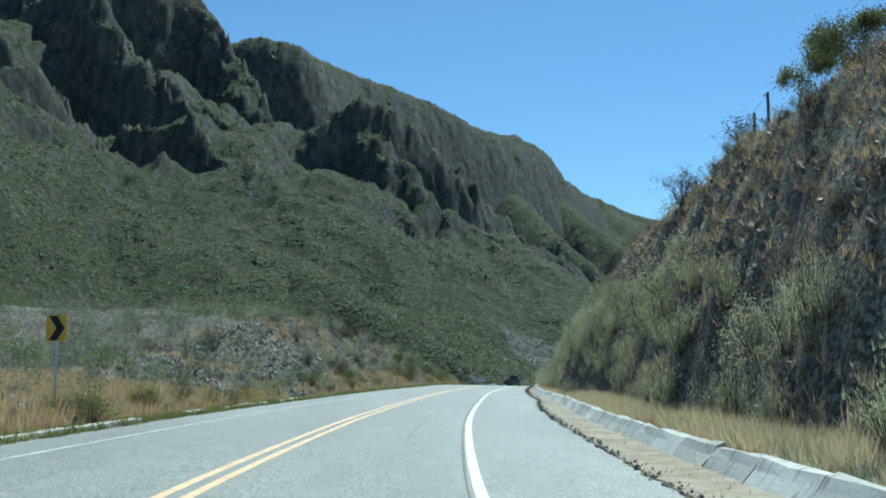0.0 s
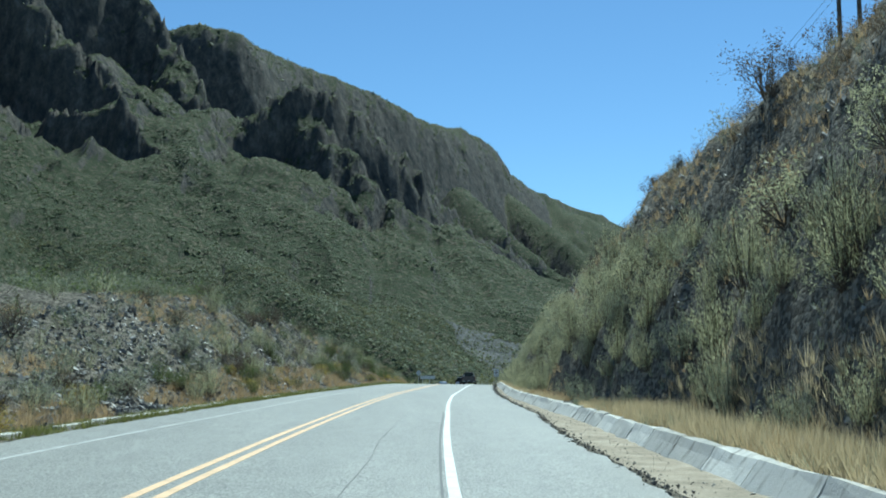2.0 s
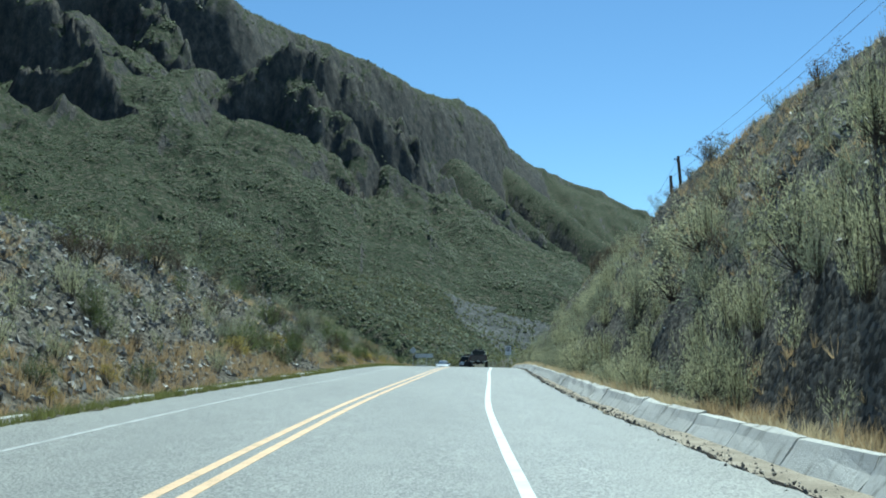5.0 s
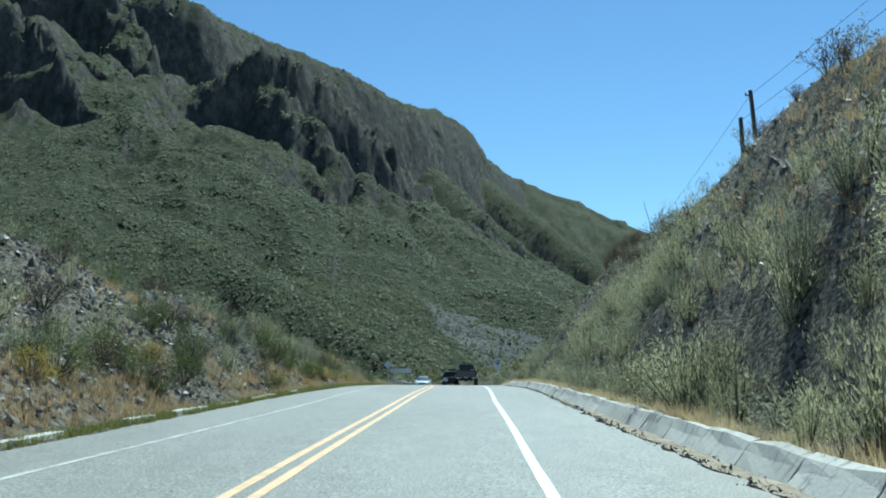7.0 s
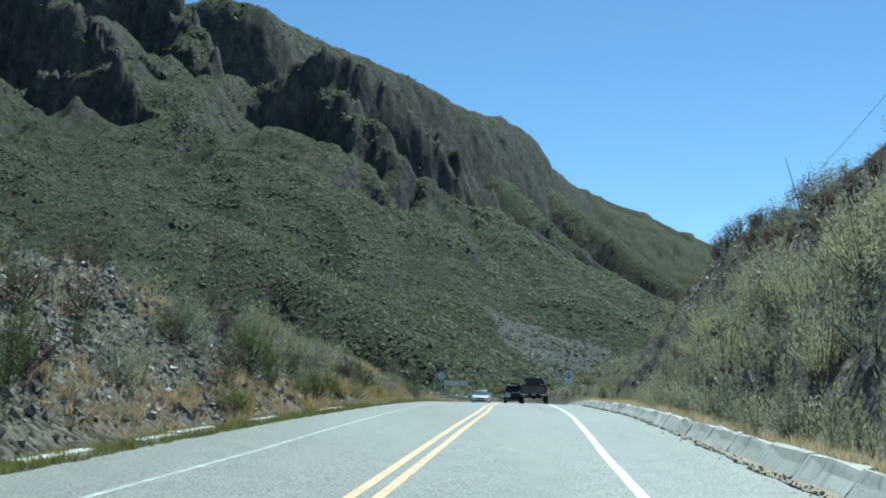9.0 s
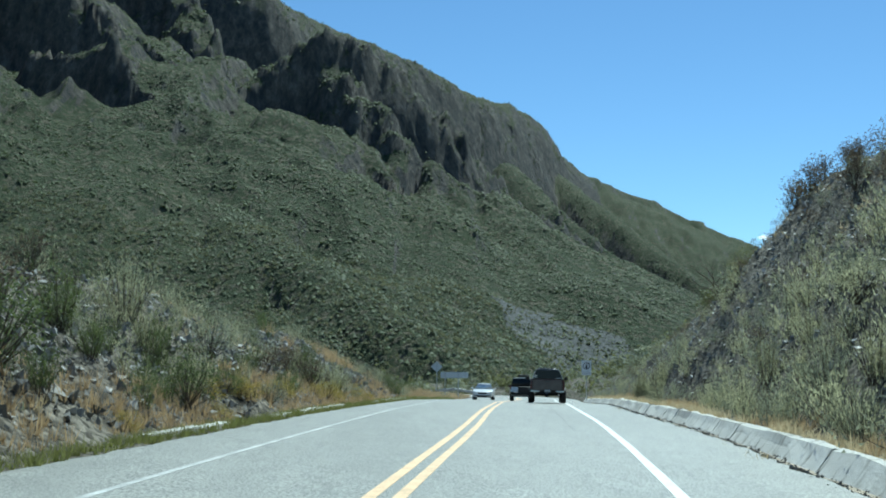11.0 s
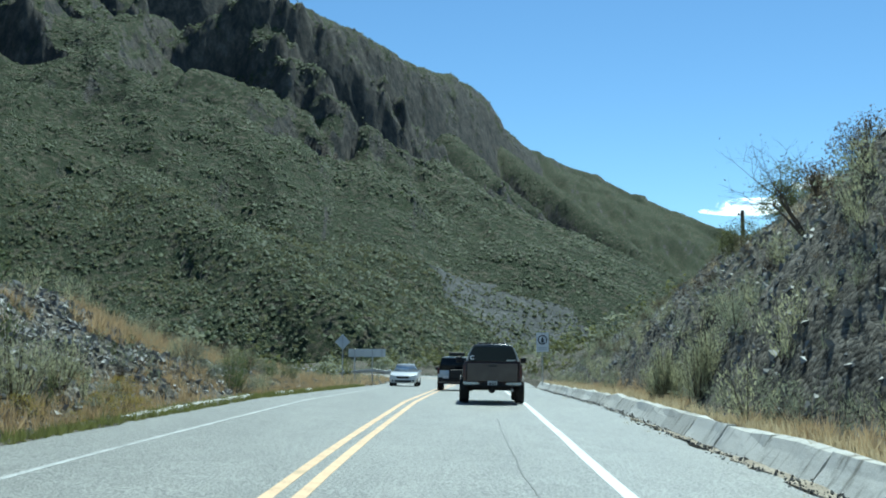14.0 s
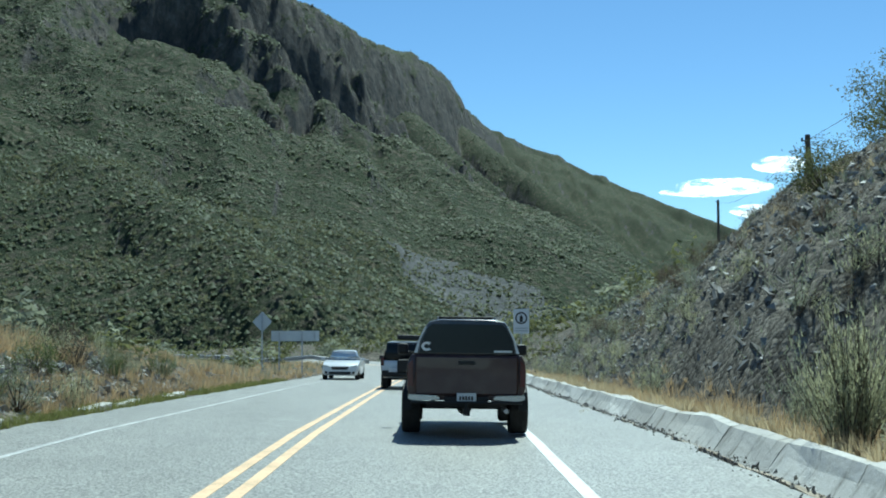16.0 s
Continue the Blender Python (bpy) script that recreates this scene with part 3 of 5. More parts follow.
def shrub_meshes(kind, seed):
    r = np.random.default_rng(seed)
    if kind == "sparse_plume":
        n, per = 23, 19
        phi, lean = r.uniform(0, 6.283, n), r.uniform(0.02, 0.7, n)
        way = np.stack([np.cos(phi) * np.sin(lean), np.sin(phi) * np.sin(lean), np.cos(lean)], 1)
        s = r.uniform(0.2, 1.0, (n, per))
        long = r.uniform(0.6, 1.0, n)
        c = way[:, None] * (long[:, None] * s)[..., None] + r.normal(0, 0.03, (n, per, 3))
        u = unit(way[:, None] + r.normal(0, 0.28, (n, per, 3)) + np.array([0, 0, 0.3])) * r.uniform(0.018, 0.042, (n, per, 1))
        v = unit(np.cross(u, r.normal(0, 1, (n, per, 3)))) * r.uniform(0.0045, 0.009, (n, per, 1))
        leaves = slim_at(c.reshape(-1, 3), u.reshape(-1, 3), v.reshape(-1, 3))
        stems = sticks(np.zeros((4, 3)), way[:4] * long[:4, None], np.full(4, 0.008), np.full(4, 0.003))
    elif kind == "sparse_round":
        k, per = 14, 19
        phi, el = r.uniform(0, 6.283, k), np.arcsin(r.uniform(0.0, 1, k))
        cl = np.stack([np.cos(phi) * np.cos(el) * 0.5, np.sin(phi) * np.cos(el) * 0.5, 0.12 + np.sin(el) * 0.72], 1) * r.uniform(0.5, 1.0, (k, 1))
        c = cl[:, None] + r.normal(0, 0.09, (k, per, 3))
        c[..., 2] = np.abs(c[..., 2])
        u = unit(r.normal(0, 1, (k, per, 3)) + np.array([0, 0, 0.6])) * r.uniform(0.018, 0.042, (k, per, 1))
        v = unit(np.cross(u, r.normal(0, 1, (k, per, 3)))) * r.uniform(0.010, 0.020, (k, per, 1))
        leaves = slim_at(c.reshape(-1, 3), u.reshape(-1, 3), v.reshape(-1, 3))
        stems = sticks(np.zeros((4, 3)), cl[:4], np.full(4, 0.009), np.full(4, 0.003))
    elif kind == "plume":
        n, per, h = 62, 30, 1.0
        phi, lean = r.uniform(0, 6.283, n), r.uniform(0.02, 0.62, n)
        way = np.stack([np.cos(phi) * np.sin(lean), np.sin(phi) * np.sin(lean), np.cos(lean)], 1)
        base = np.stack([np.cos(phi), np.sin(phi), 0 * phi], 1) * r.uniform(0, 0.12, (n, 1))
        long = h * r.uniform(0.6, 1.0, n) * (1 - 0.35 * lean)
        s = r.uniform(0.22, 1.0, (n, per))
        c = base[:, None] + way[:, None] * (long[:, None] * s)[..., None] + r.normal(0, 0.022, (n, per, 3))
        u = unit(way[:, None] + r.normal(0, 0.28, (n, per, 3)) + np.array([0, 0, 0.3])) * r.uniform(0.012, 0.034, (n, per, 1))
        v = unit(np.cross(u, r.normal(0, 1, (n, per, 3)))) * r.uniform(0.0034, 0.0068, (n, per, 1))
        leaves = slim_at(c.reshape(-1, 3), u.reshape(-1, 3), v.reshape(-1, 3))
        stems = sticks(base[:24], (base + way * long[:, None])[:24], np.full(24, 0.007), np.full(24, 0.002))
    elif kind == "round":
        k, per = 38, 42
        phi, el = r.uniform(0, 6.283, k), np.arcsin(r.uniform(0.0, 1, k))
        rad = r.uniform(0.55, 1.0, k)
        cl = np.stack([np.cos(phi) * np.cos(el) * 0.5, np.sin(phi) * np.cos(el) * 0.5, 0.12 + np.sin(el) * 0.72], 1) * rad[:, None]
        c = cl[:, None] + r.normal(0, 0.075, (k, per, 3))
        c[..., 2] = np.abs(c[..., 2])
        u = unit(r.normal(0, 1, (k, per, 3)) + np.array([0, 0, 0.6])) * r.uniform(0.011, 0.027, (k, per, 1))
        v = unit(np.cross(u, r.normal(0, 1, (k, per, 3)))) * r.uniform(0.0055, 0.012, (k, per, 1))
        leaves = slim_at(c.reshape(-1, 3), u.reshape(-1, 3), v.reshape(-1, 3))
        stems = sticks(np.zeros((k, 3)) + r.normal(0, 0.03, (k, 3)) * np.array([1, 1, 0]), cl, np.full(k, 0.009), np.full(k, 0.003))
    elif kind == "far_round":
        k, per = 12, 9
        phi, el = r.uniform(0, 6.283, k), np.arcsin(r.uniform(0.0, 1, k))
        cl = np.stack([np.cos(phi) * np.cos(el) * 0.5, np.sin(phi) * np.cos(el) * 0.5, 0.12 + np.sin(el) * 0.72], 1) * r.uniform(0.5, 1.0, (k, 1))
        c = cl[:, None] + r.normal(0, 0.1, (k, per, 3))
        u = unit(r.normal(0, 1, (k, per, 3)) + np.array([0, 0, 0.6])) * r.uniform(0.05, 0.1, (k, per, 1))
        v = unit(np.cross(u, r.normal(0, 1, (k, per, 3)))) * r.uniform(0.035, 0.06, (k, per, 1))
        leaves = slim_at(c.reshape(-1, 3), u.reshape(-1, 3), v.reshape(-1, 3))
        stems = sticks(np.zeros((3, 3)), cl[:3], np.full(3, 0.009), np.full(3, 0.003))
    elif kind == "bush":
        k, per = 70, 70
        phi, el = r.uniform(0, 6.283, k), np.arcsin(r.uniform(0.0, 1, k))
        cl = np.stack([np.cos(phi) * np.cos(el) * 0.5, np.sin(phi) * np.cos(el) * 0.5, 0.1 + np.sin(el) * 0.78], 1) * r.uniform(0.45, 1.05, (k, 1))
        c = cl[:, None] + r.normal(0, 0.06, (k, per, 3))
        u = unit(r.normal(0, 1, (k, per, 3)) + np.array([0, 0, 0.5])) * r.uniform(0.01, 0.022, (k, per, 1))
        v = unit(np.cross(u, r.normal(0, 1, (k, per, 3)))) * r.uniform(0.006, 0.011, (k, per, 1))
        leaves = slim_at(c.reshape(-1, 3), u.reshape(-1, 3), v.reshape(-1, 3))
        stems = sticks(r.normal(0, 0.03, (k, 3)) * np.array([1, 1, 0]), cl, np.full(k, 0.006), np.full(k, 0.002))
    else:  # twigs: forked bare branches with few leaves
        n = 16
        phi, lean = r.uniform(0, 6.283, n), r.uniform(0.05, 0.8, n)
        way = np.stack([np.cos(phi) * np.sin(lean), np.sin(phi) * np.sin(lean), np.cos(lean)], 1)
        mid = way * r.uniform(0.35, 0.6, (n, 1))
        tips_a, tips_b = [np.zeros((n, 3))], [mid]
        ends = []
        for _ in range(5):
            w2 = unit(way + r.normal(0, 0.45, (n, 3)) + np.array([0, 0, 0.15]))
            start = mid * r.uniform(0.55, 1.0, (n, 1))
            end = start + w2 * r.uniform(0.2, 0.5, (n, 1))
            tips_a.append(start), tips_b.append(end), ends.append(end)
        a, b = np.concatenate(tips_a), np.concatenate(tips_b)
        thick = np.concatenate([np.full(n, 0.012), np.full(5 * n, 0.005)])
        stems = sticks(a, b, thick, thick * 0.4)
        e = np.repeat(np.concatenate(ends), 5, axis=0)
        c = e + r.normal(0, 0.05, e.shape)
        u = unit(r.normal(0, 1, c.shape)) * r.uniform(0.015, 0.04, (len(c), 1))
        v = unit(np.cross(u, r.normal(0, 1, c.shape))) * r.uniform(0.01, 0.02, (len(c), 1))
        leaves = quads_at(c, u, v)
    return stems, leaves


def shrub_thing(kind, seed, leaf, label, group):
    ob = tagged(new("shrub"), label, "shrub", group)
    stems, leaves = shrub_meshes(kind, seed)
    put("branchwork", mesh_of("branchwork", *stems), M_TWIG, ob)
    put("foliage", mesh_of("foliage", *leaves), leaf, ob)
    return ob


def thicket(label, kinds, places):
    """Shrubs too many or too far to tell apart, joined: kinds are (shape, seed, leaf material)."""
    shapes = [shrub_meshes(k, seed) for k, seed, _ in kinds]
    for which, name in ((0, "thicket_branchwork"), (1, "thicket")):
        heaps = {}
        for x, y, z, h, w, k in places:
            v, f = shapes[k][which]
            verts, faces = heaps.setdefault((kinds[k][2] if which else M_TWIG, f.shape[1]), ([], []))
            a = (x * 7.1 + y * 3.3) % 6.283
            c, sn = math.cos(a), math.sin(a)
            faces.append(f + sum(map(len, verts)))
            verts.append(np.stack([x + w * (v[:, 0] * c - v[:, 1] * sn), y + w * (v[:, 0] * sn + v[:, 1] * c), z + h * v[:, 2]], -1))
        for (leaf, _), (verts, faces) in heaps.items():
            tagged(put(name, mesh_of(name, np.concatenate(verts), np.concatenate(faces)), leaf), label, "scrub", kind="stuff")


def plant(protos, places):
    """Stand copies of the prototypes at (x, y, z, height, width, which)."""
    used = set()
    for x, y, z, h, w, k in places:
        m = Matrix.Translation((x, y, z)) @ Matrix.Rotation(rng.uniform(0, 6.28), 4, "Z")
        ob = protos[k]
        if k in used:
            ob = copy_thing(ob, m)
        ob.matrix_basis = m @ Matrix.Diagonal((w, w, h, 1))
        used.add(k)


CUT, RUBBLE = "shrubs on the cut bank", "shrubs on the rubble bank"


def scatter(n, y0, y1, d0, d1, hmin, hmax, kinds, ratio=(0.8, 1.2), gutter_based=False):
    out = []
    for _ in range(n):
        y = rng.uniform(y0, y1)
        d = rng.uniform(d0, d1)
        d = float(bank_d(y, d)) if gutter_based else d
        x = float(road_x(min(y, 300))) + d
        z = float(near_z(np.array([x]), np.array([y]))[0]) - 0.06
        h = rng.uniform(hmin, hmax)
        out.append((x, y, z, h, h * rng.uniform(*ratio), int(rng.choice(kinds))))
    return out


cut_protos = [shrub_thing("plume", 11, M_PLUME, "pale olive feathery shrub with upright plumes", CUT),
              shrub_thing("plume", 12, M_GREY, "grey-green feathery shrub on the steep bank", CUT),
              shrub_thing("round", 13, M_PLUME, "rounded olive shrub on the steep bank", CUT)]
plant(cut_protos, scatter(32, 36, 78, 1.7, 3.0, 1.2, 2.4, [0, 0, 1], (0.8, 1.1), True) + scatter(60, 2, 84, 1.7, 3.4, 1.1, 2.4, [0, 0, 1, 2], (0.8, 1.2), True)
      + scatter(72, 66, 156, 0.9, 3.6, 1.1, 2.5, [0, 0, 0, 1, 2], (0.8, 1.3), True)
      + scatter(6, 176, 181, 0.8, 1.8, 1.5, 2.1, [0], (0.8, 1.0), True))
thicket("brown and grey-green scrub on the dark cut bank", [("sparse_plume", 12, M_GREY), ("sparse_plume", 13, M_PLUME), ("sparse_round", 14, M_BROWN), ("sparse_round", 15, M_GREY), ("twigs", 16, M_BROWN)],
        scatter(70, 92, 158, 0.55, 1.4, 0.5, 1.3, [0, 1, 1], (0.9, 1.3), True) + scatter(70, 88, 160, 2.0, 5.0, 1.1, 2.0, [0, 1, 1], (0.9, 1.3), True) + scatter(60, 150, 232, 0.9, 3.4, 0.6, 1.5, [0, 1], (0.9, 1.4), True) + scatter(46, 150, 194, 6.8, 9.2, 0.9, 1.9, [2, 3, 4], (0.8, 1.2), True) + scatter(90, 128, 186, 0.7, 4.2, 0.8, 1.8, [0, 1, 1, 3], (0.9, 1.4), True)
        + scatter(280, 5, 236, 2.4, 7.4, 0.35, 1.0, [0, 2, 2, 2, 4], (0.9, 1.5), True) + scatter(260, 10, 62, 2.4, 7.2, 0.35, 0.9, [0, 2, 4, 2, 2], (0.9, 1.6), True) + scatter(150, 62, 150, 1.0, 3.6, 0.7, 1.6, [0, 1, 1, 0, 3], (0.9, 1.4), True) + scatter(60, 150, 232, 0.9, 3.4, 0.5, 1.3, [1, 1, 0], (0.9, 1.3), True) + [p for p in scatter(170, 10, 245, 5.6, 9.8, 0.8, 1.8, [0, 2, 3, 4, 4], (0.8, 1.3), True) if not 176 < p[1] < 212])
plant([shrub_thing("bush", 17, M_OLIVE, "large dense dark green bush beside a wooden pole", CUT), shrub_thing("bush", 18, M_OLIVE, "large dense green bush on the bank crest", CUT)],
      [(x, y, float(near_z(np.array([x]), np.array([y]))[0]) - 0.1, h, w, k) for x, y, h, w, k in ((24.7, 201.5, 2.2, 3.0, 0), (26.4, 200.0, 2.7, 3.4, 1), (28.4, 203.0, 2.7, 3.4, 0))])
rub_protos = [shrub_thing("plume", 21, M_PLUME, "pale straw-coloured feathery shrub among grey stones", RUBBLE),
              shrub_thing("round", 22, M_GREEN, "bright green leafy shrub at the foot of the rubble bank", RUBBLE),
              shrub_thing("round", 23, M_GREY, "grey-green shrub among grey stones", RUBBLE),
              shrub_thing("plume", 24, M_GREEN, "green feathery shrub beside the road", RUBBLE),
              shrub_thing("round", 25, M_YELLOW, "low yellow flowering bush beside the road", RUBBLE)]
plant(rub_protos, scatter(76, 25, 206, -7.6, -5.8, 0.5, 1.3, [1, 2, 3, 3, 4, 0], (0.9, 1.5)) + scatter(34, 70, 172, -9.0, -6.0, 1.0, 2.0, [0, 2, 1, 3], (0.8, 1.2)) + scatter(16, 138, 178, -6.7, -5.8, 0.4, 0.8, [4], (1.2, 1.6))
      + [(-10.5, 95.6, float(near_z(np.array([-10.5]), np.array([95.6]))[0]) - 0.1, 2.4, 1.7, 0), (-3.3, 153.7, float(near_z(np.array([-3.3]), np.array([153.7]))[0]) - 0.1, 2.3, 2.4, 0)])
thicket("grey-green and straw-coloured scrub on the rubble bank", [("sparse_plume", 21, M_PLUME), ("sparse_round", 23, M_GREY), ("sparse_plume", 24, M_GREEN), ("twigs", 26, M_BROWN)],
        scatter(210, 48, 206, -12, -6.6, 0.5, 1.4, [0, 0, 1, 1, 2, 3], (0.8, 1.3)) + scatter(60, 138, 176, -11.5, -6.2, 0.6, 1.4, [0, 0, 1, 2], (0.9, 1.4)) + scatter(130, 15, 206, -19, -11.5, 0.8, 2.0, [1, 1, 2, 3, 0], (0.9, 1.3)) + scatter(90, 78, 135, -12.5, -7.0, 0.6, 1.3, [0, 1, 1, 2, 3], (1.0, 1.6)))
thicket("grey-green desert scrub on the valley floor", [("sparse_round", 31, M_GREY), ("sparse_round", 32, M_GREEN), ("sparse_plume", 33, M_GREY)],
        scatter(110, 10, 125, -45, -15, 1.2, 2.6, [0, 0, 1, 2], (0.9, 1.4)) + scatter(160, 20, 75, -22, -8, 0.7, 1.6, [0, 0, 2, 2, 1], (0.9, 1.4)) + scatter(90, 50, 105, -30, -11.5, 1.0, 2.2, [0, 1, 1, 2], (1.0, 1.6)))
thicket("grey-green desert scrub at the end of the valley", [("far_round", 34, M_GREY), ("far_round", 35, M_OLIVE)],
        scatter(300, 204, 330, -75, -8, 1.0, 2.4, [0, 1], (1.0, 1.7)) + scatter(180, 232, 330, 8, 50, 1.2, 3.0, [0, 1, 1], (1.0, 1.6)))


def blades(x, y, z, per, height, spread, width):
    """Tufts of grass: single-triangle blades that lean outwards."""
    n = len(x)
    phi = rng.uniform(0, 6.283, (n, per))
    h = np.reshape(height, (-1, 1)) * rng.uniform(0.55, 1.0, (n, per))
    lean = rng.uniform(0.05, spread, (n, per))
    root = np.stack([x[:, None] + np.cos(phi) * 0.10 * h, y[:, None] + np.sin(phi) * 0.10 * h, np.repeat(z[:, None], per, 1) - 0.03], -1)
    tip = root + np.stack([np.cos(phi) * np.sin(lean), np.sin(phi) * np.sin(lean), np.cos(lean)], -1) * h[..., None]
    turn = rng.uniform(0, 6.283, (n, per))
    side = np.stack([np.cos(turn), np.sin(turn), 0 * turn], -1) * width * rng.uniform(0.5, 1.3, (n, per, 1))
    verts = np.stack([root - side, root + side, tip], 2).reshape(-1, 3)
    return verts, np.arange(len(verts)).reshape(-1, 3)


def grass(name, label, n, y0, y1, d0, d1, hmin, hmax, material, per=16, spread=0.7, width=0.012, gutter_based=False, patchy=0.0, seed=0):
    y = rng.uniform(y0, y1, n)
    d = rng.uniform(d0, d1, n)
    d = bank_d(y, d) if gutter_based else d
    x = road_x(np.minimum(y, 300)) + d
    keep = fbm(x * 0.25, y * 0.25, 3, 90 + seed) > patchy
    x, y = x[keep], y[keep]
    z = near_z(x, y)
    ob = put(name, mesh_of(name, *blades(x, y, z, per, rng.uniform(hmin, hmax, len(x)), spread, width)), material)
    return tagged(ob, label, "grass", kind="stuff")


grass("dry_grass", "tall straw-coloured dry grass along the gutter", 4600, 0, 66, 0.5, 2.2, 0.25, 0.8, M_STRAW, 15, 0.85, 0.009, True, -0.12)
grass("roadside_grass", "grey-green tufts among the dry grass along the gutter", 1500, 0, 70, 0.45, 2.4, 0.25, 0.6, M_GREY, 15, 0.9, 0.009, True, 0.0, 21)
grass("dry_grass", "orange tufts along the gutter", 1300, 0, 70, 0.45, 2.4, 0.25, 0.65, M_ORANGE, 15, 0.9, 0.009, True, 0.08, 22)
grass("dry_grass", "straw-coloured tufts overhanging the gutter", 2600, 0, 232, 0.40, 0.75, 0.2, 0.45, M_STRAW, 14, 0.9, 0.010, True, -0.25, 11)
grass("dry_grass", "straw-coloured dry grass along the gutter", 2400, 58, 230, 0.5, 1.5, 0.2, 0.6, M_ORANGE, 15, 0.9, 0.010, True, 0.05, 1)
grass("dry_grass", "brown dry grass on the steep bank", 5500, 0, 240, 2.8, 9.8, 0.12, 0.32, M_BROWN, 10, 1.2, 0.010, True, -0.3, 2)
grass("dry_grass", "straw-coloured grass on the bank crest", 2200, 10, 235, 5.6, 9.5, 0.25, 0.6, M_STRAW, 14, 0.8, 0.010, True, 0.12, 3)
grass("roadside_grass", "short yellow-green grass along the road edge", 6500, 5, 220, -5.5, -4.92, 0.12, 0.34, M_FRINGE, 10, 0.8, 0.010, False, -0.45, 4)
grass("dry_grass", "orange dry grass beside the road", 4200, 10, 218, -7.2, -5.5, 0.2, 0.6, M_ORANGE, 14, 0.75, 0.011, False, -0.3, 5)
grass("dry_grass", "tall straw-coloured grass around the chevron sign", 5200, 12, 47, -15, -5.8, 0.3, 0.7, M_ORANGE, 14, 0.7, 0.011, False, -0.4, 6)
grass("dry_grass", "orange dry grass on top of the rubble bank", 4200, 60, 215, -15, -9.5, 0.25, 0.65, M_ORANGE, 16, 0.9, 0.011, False, 0.12, 7)
grass("scrub_grass", "grey-green low scrub on the rubble bank", 5000, 40, 207, -16, -6.2, 0.2, 0.5, M_GREY, 7, 0.9, 0.014, False, -0.1, 8)
grass("scrub_grass", "dry brown low scrub on the rubble bank", 4200, 40, 207, -15, -6.2, 0.2, 0.45, M_STRAW, 12, 0.9, 0.011, False, 0.15, 9)
grass("scrub_grass", "grey-green low scrub at the end of the valley", 5200, 204, 330, -62, -5.6, 0.3, 0.8, M_GREY, 10, 0.9, 0.022, False, -0.3, 12)
grass("dry_grass", "orange dry grass beside the bend", 1900, 204, 262, -12, -5.2, 0.25, 0.6, M_ORANGE, 12, 0.7, 0.012, False, -0.2, 13)
grass("dry_grass", "bright orange grass on the end of the rubble bank", 1500, 180, 207, -12.5, -8.0, 0.4, 0.9, M_ORANGE, 18, 0.9, 0.013, False, 0.12, 14)
grass("scrub_grass", "grey-green low scrub beyond the gutter", 2600, 228, 330, 6.5, 45, 0.3, 0.8, M_GREY, 10, 0.9, 0.022, False, -0.3, 15)
grass("dry_grass", "small dry tufts on the sandy strip", 700, 0, 232, -0.9, 0.0, 0.08, 0.25, M_STRAW, 12, 1.0, 0.007, True, 0.05, 16)
grass("scrub_grass", "grey-green low scrub on the cut bank", 6000, 0, 240, 1.8, 9.5, 0.2, 0.55, M_GREY, 7, 0.9, 0.014, True, -0.05, 10)
grass("dry_grass", "golden brown dry grass on the steep cut bank", 5200, 5, 125, 2.6, 9.6, 0.25, 0.65, M_ORANGE, 9, 0.9, 0.013, True, -0.1, 17)


def stones(name, label, x, y, z, size, material, flat=0.7):
    """Angular broken stones, each a cut and skewed block."""
    n = len(x)
    base = np.array([[1, 0, 0], [-0.5, 0.87, 0], [-0.5, -0.87, 0], [0.25, 0.2, 1], [-0.2, -0.1, -1]]) * 0.62
    v = base[None] * rng.uniform(0.55, 1.3, (n, 5, 3)) * np.array([1, 1, flat]) + rng.normal(0, 0.12, (n, 5, 3))
    q = unit(rng.normal(0, 1, (n, 4)))
    w, a, b, c = q.T
    rot = np.stack([np.stack([1 - 2 * (b * b + c * c), 2 * (a * b - c * w), 2 * (a * c + b * w)], -1), np.stack([2 * (a * b + c * w), 1 - 2 * (a * a + c * c), 2 * (b * c - a * w)], -1),
                    np.stack([2 * (a * c - b * w), 2 * (b * c + a * w), 1 - 2 * (a * a + b * b)], -1)], 1)
    v = np.einsum("nij,nkj->nki", rot, v) * size[:, None, None] + np.stack([x, y, z], -1)[:, None]
    cut = np.array([[0, 1, 3], [1, 2, 3], [2, 0, 3], [1, 0, 4], [2, 1, 4], [0, 2, 4]])
    faces = (np.arange(n)[:, None, None] * 5 + cut[None]).reshape(-1, 3)
    return tagged(put(name, mesh_of(name, v.reshape(-1, 3), faces), material), label, "stones", kind="stuff")


def stone_field(label, n, y0, y1, d0, d1, smin, smax, gutter_based=False, patchy=-1.0):
    y = rng.uniform(y0, y1, n)
    d = rng.uniform(d0, d1, n)
    d = bank_d(y, d) if gutter_based else d
    x = road_x(y) + d
    keep = fbm(x * 0.2, y * 0.2, 3, 140) > patchy
    x, y = x[keep], y[keep]
    size = smin + (smax - smin) * rng.random(len(x)) ** 2.4
    stones("rubble", label, x, y, near_z(x, y) + size * 0.1, size, M_STONE)


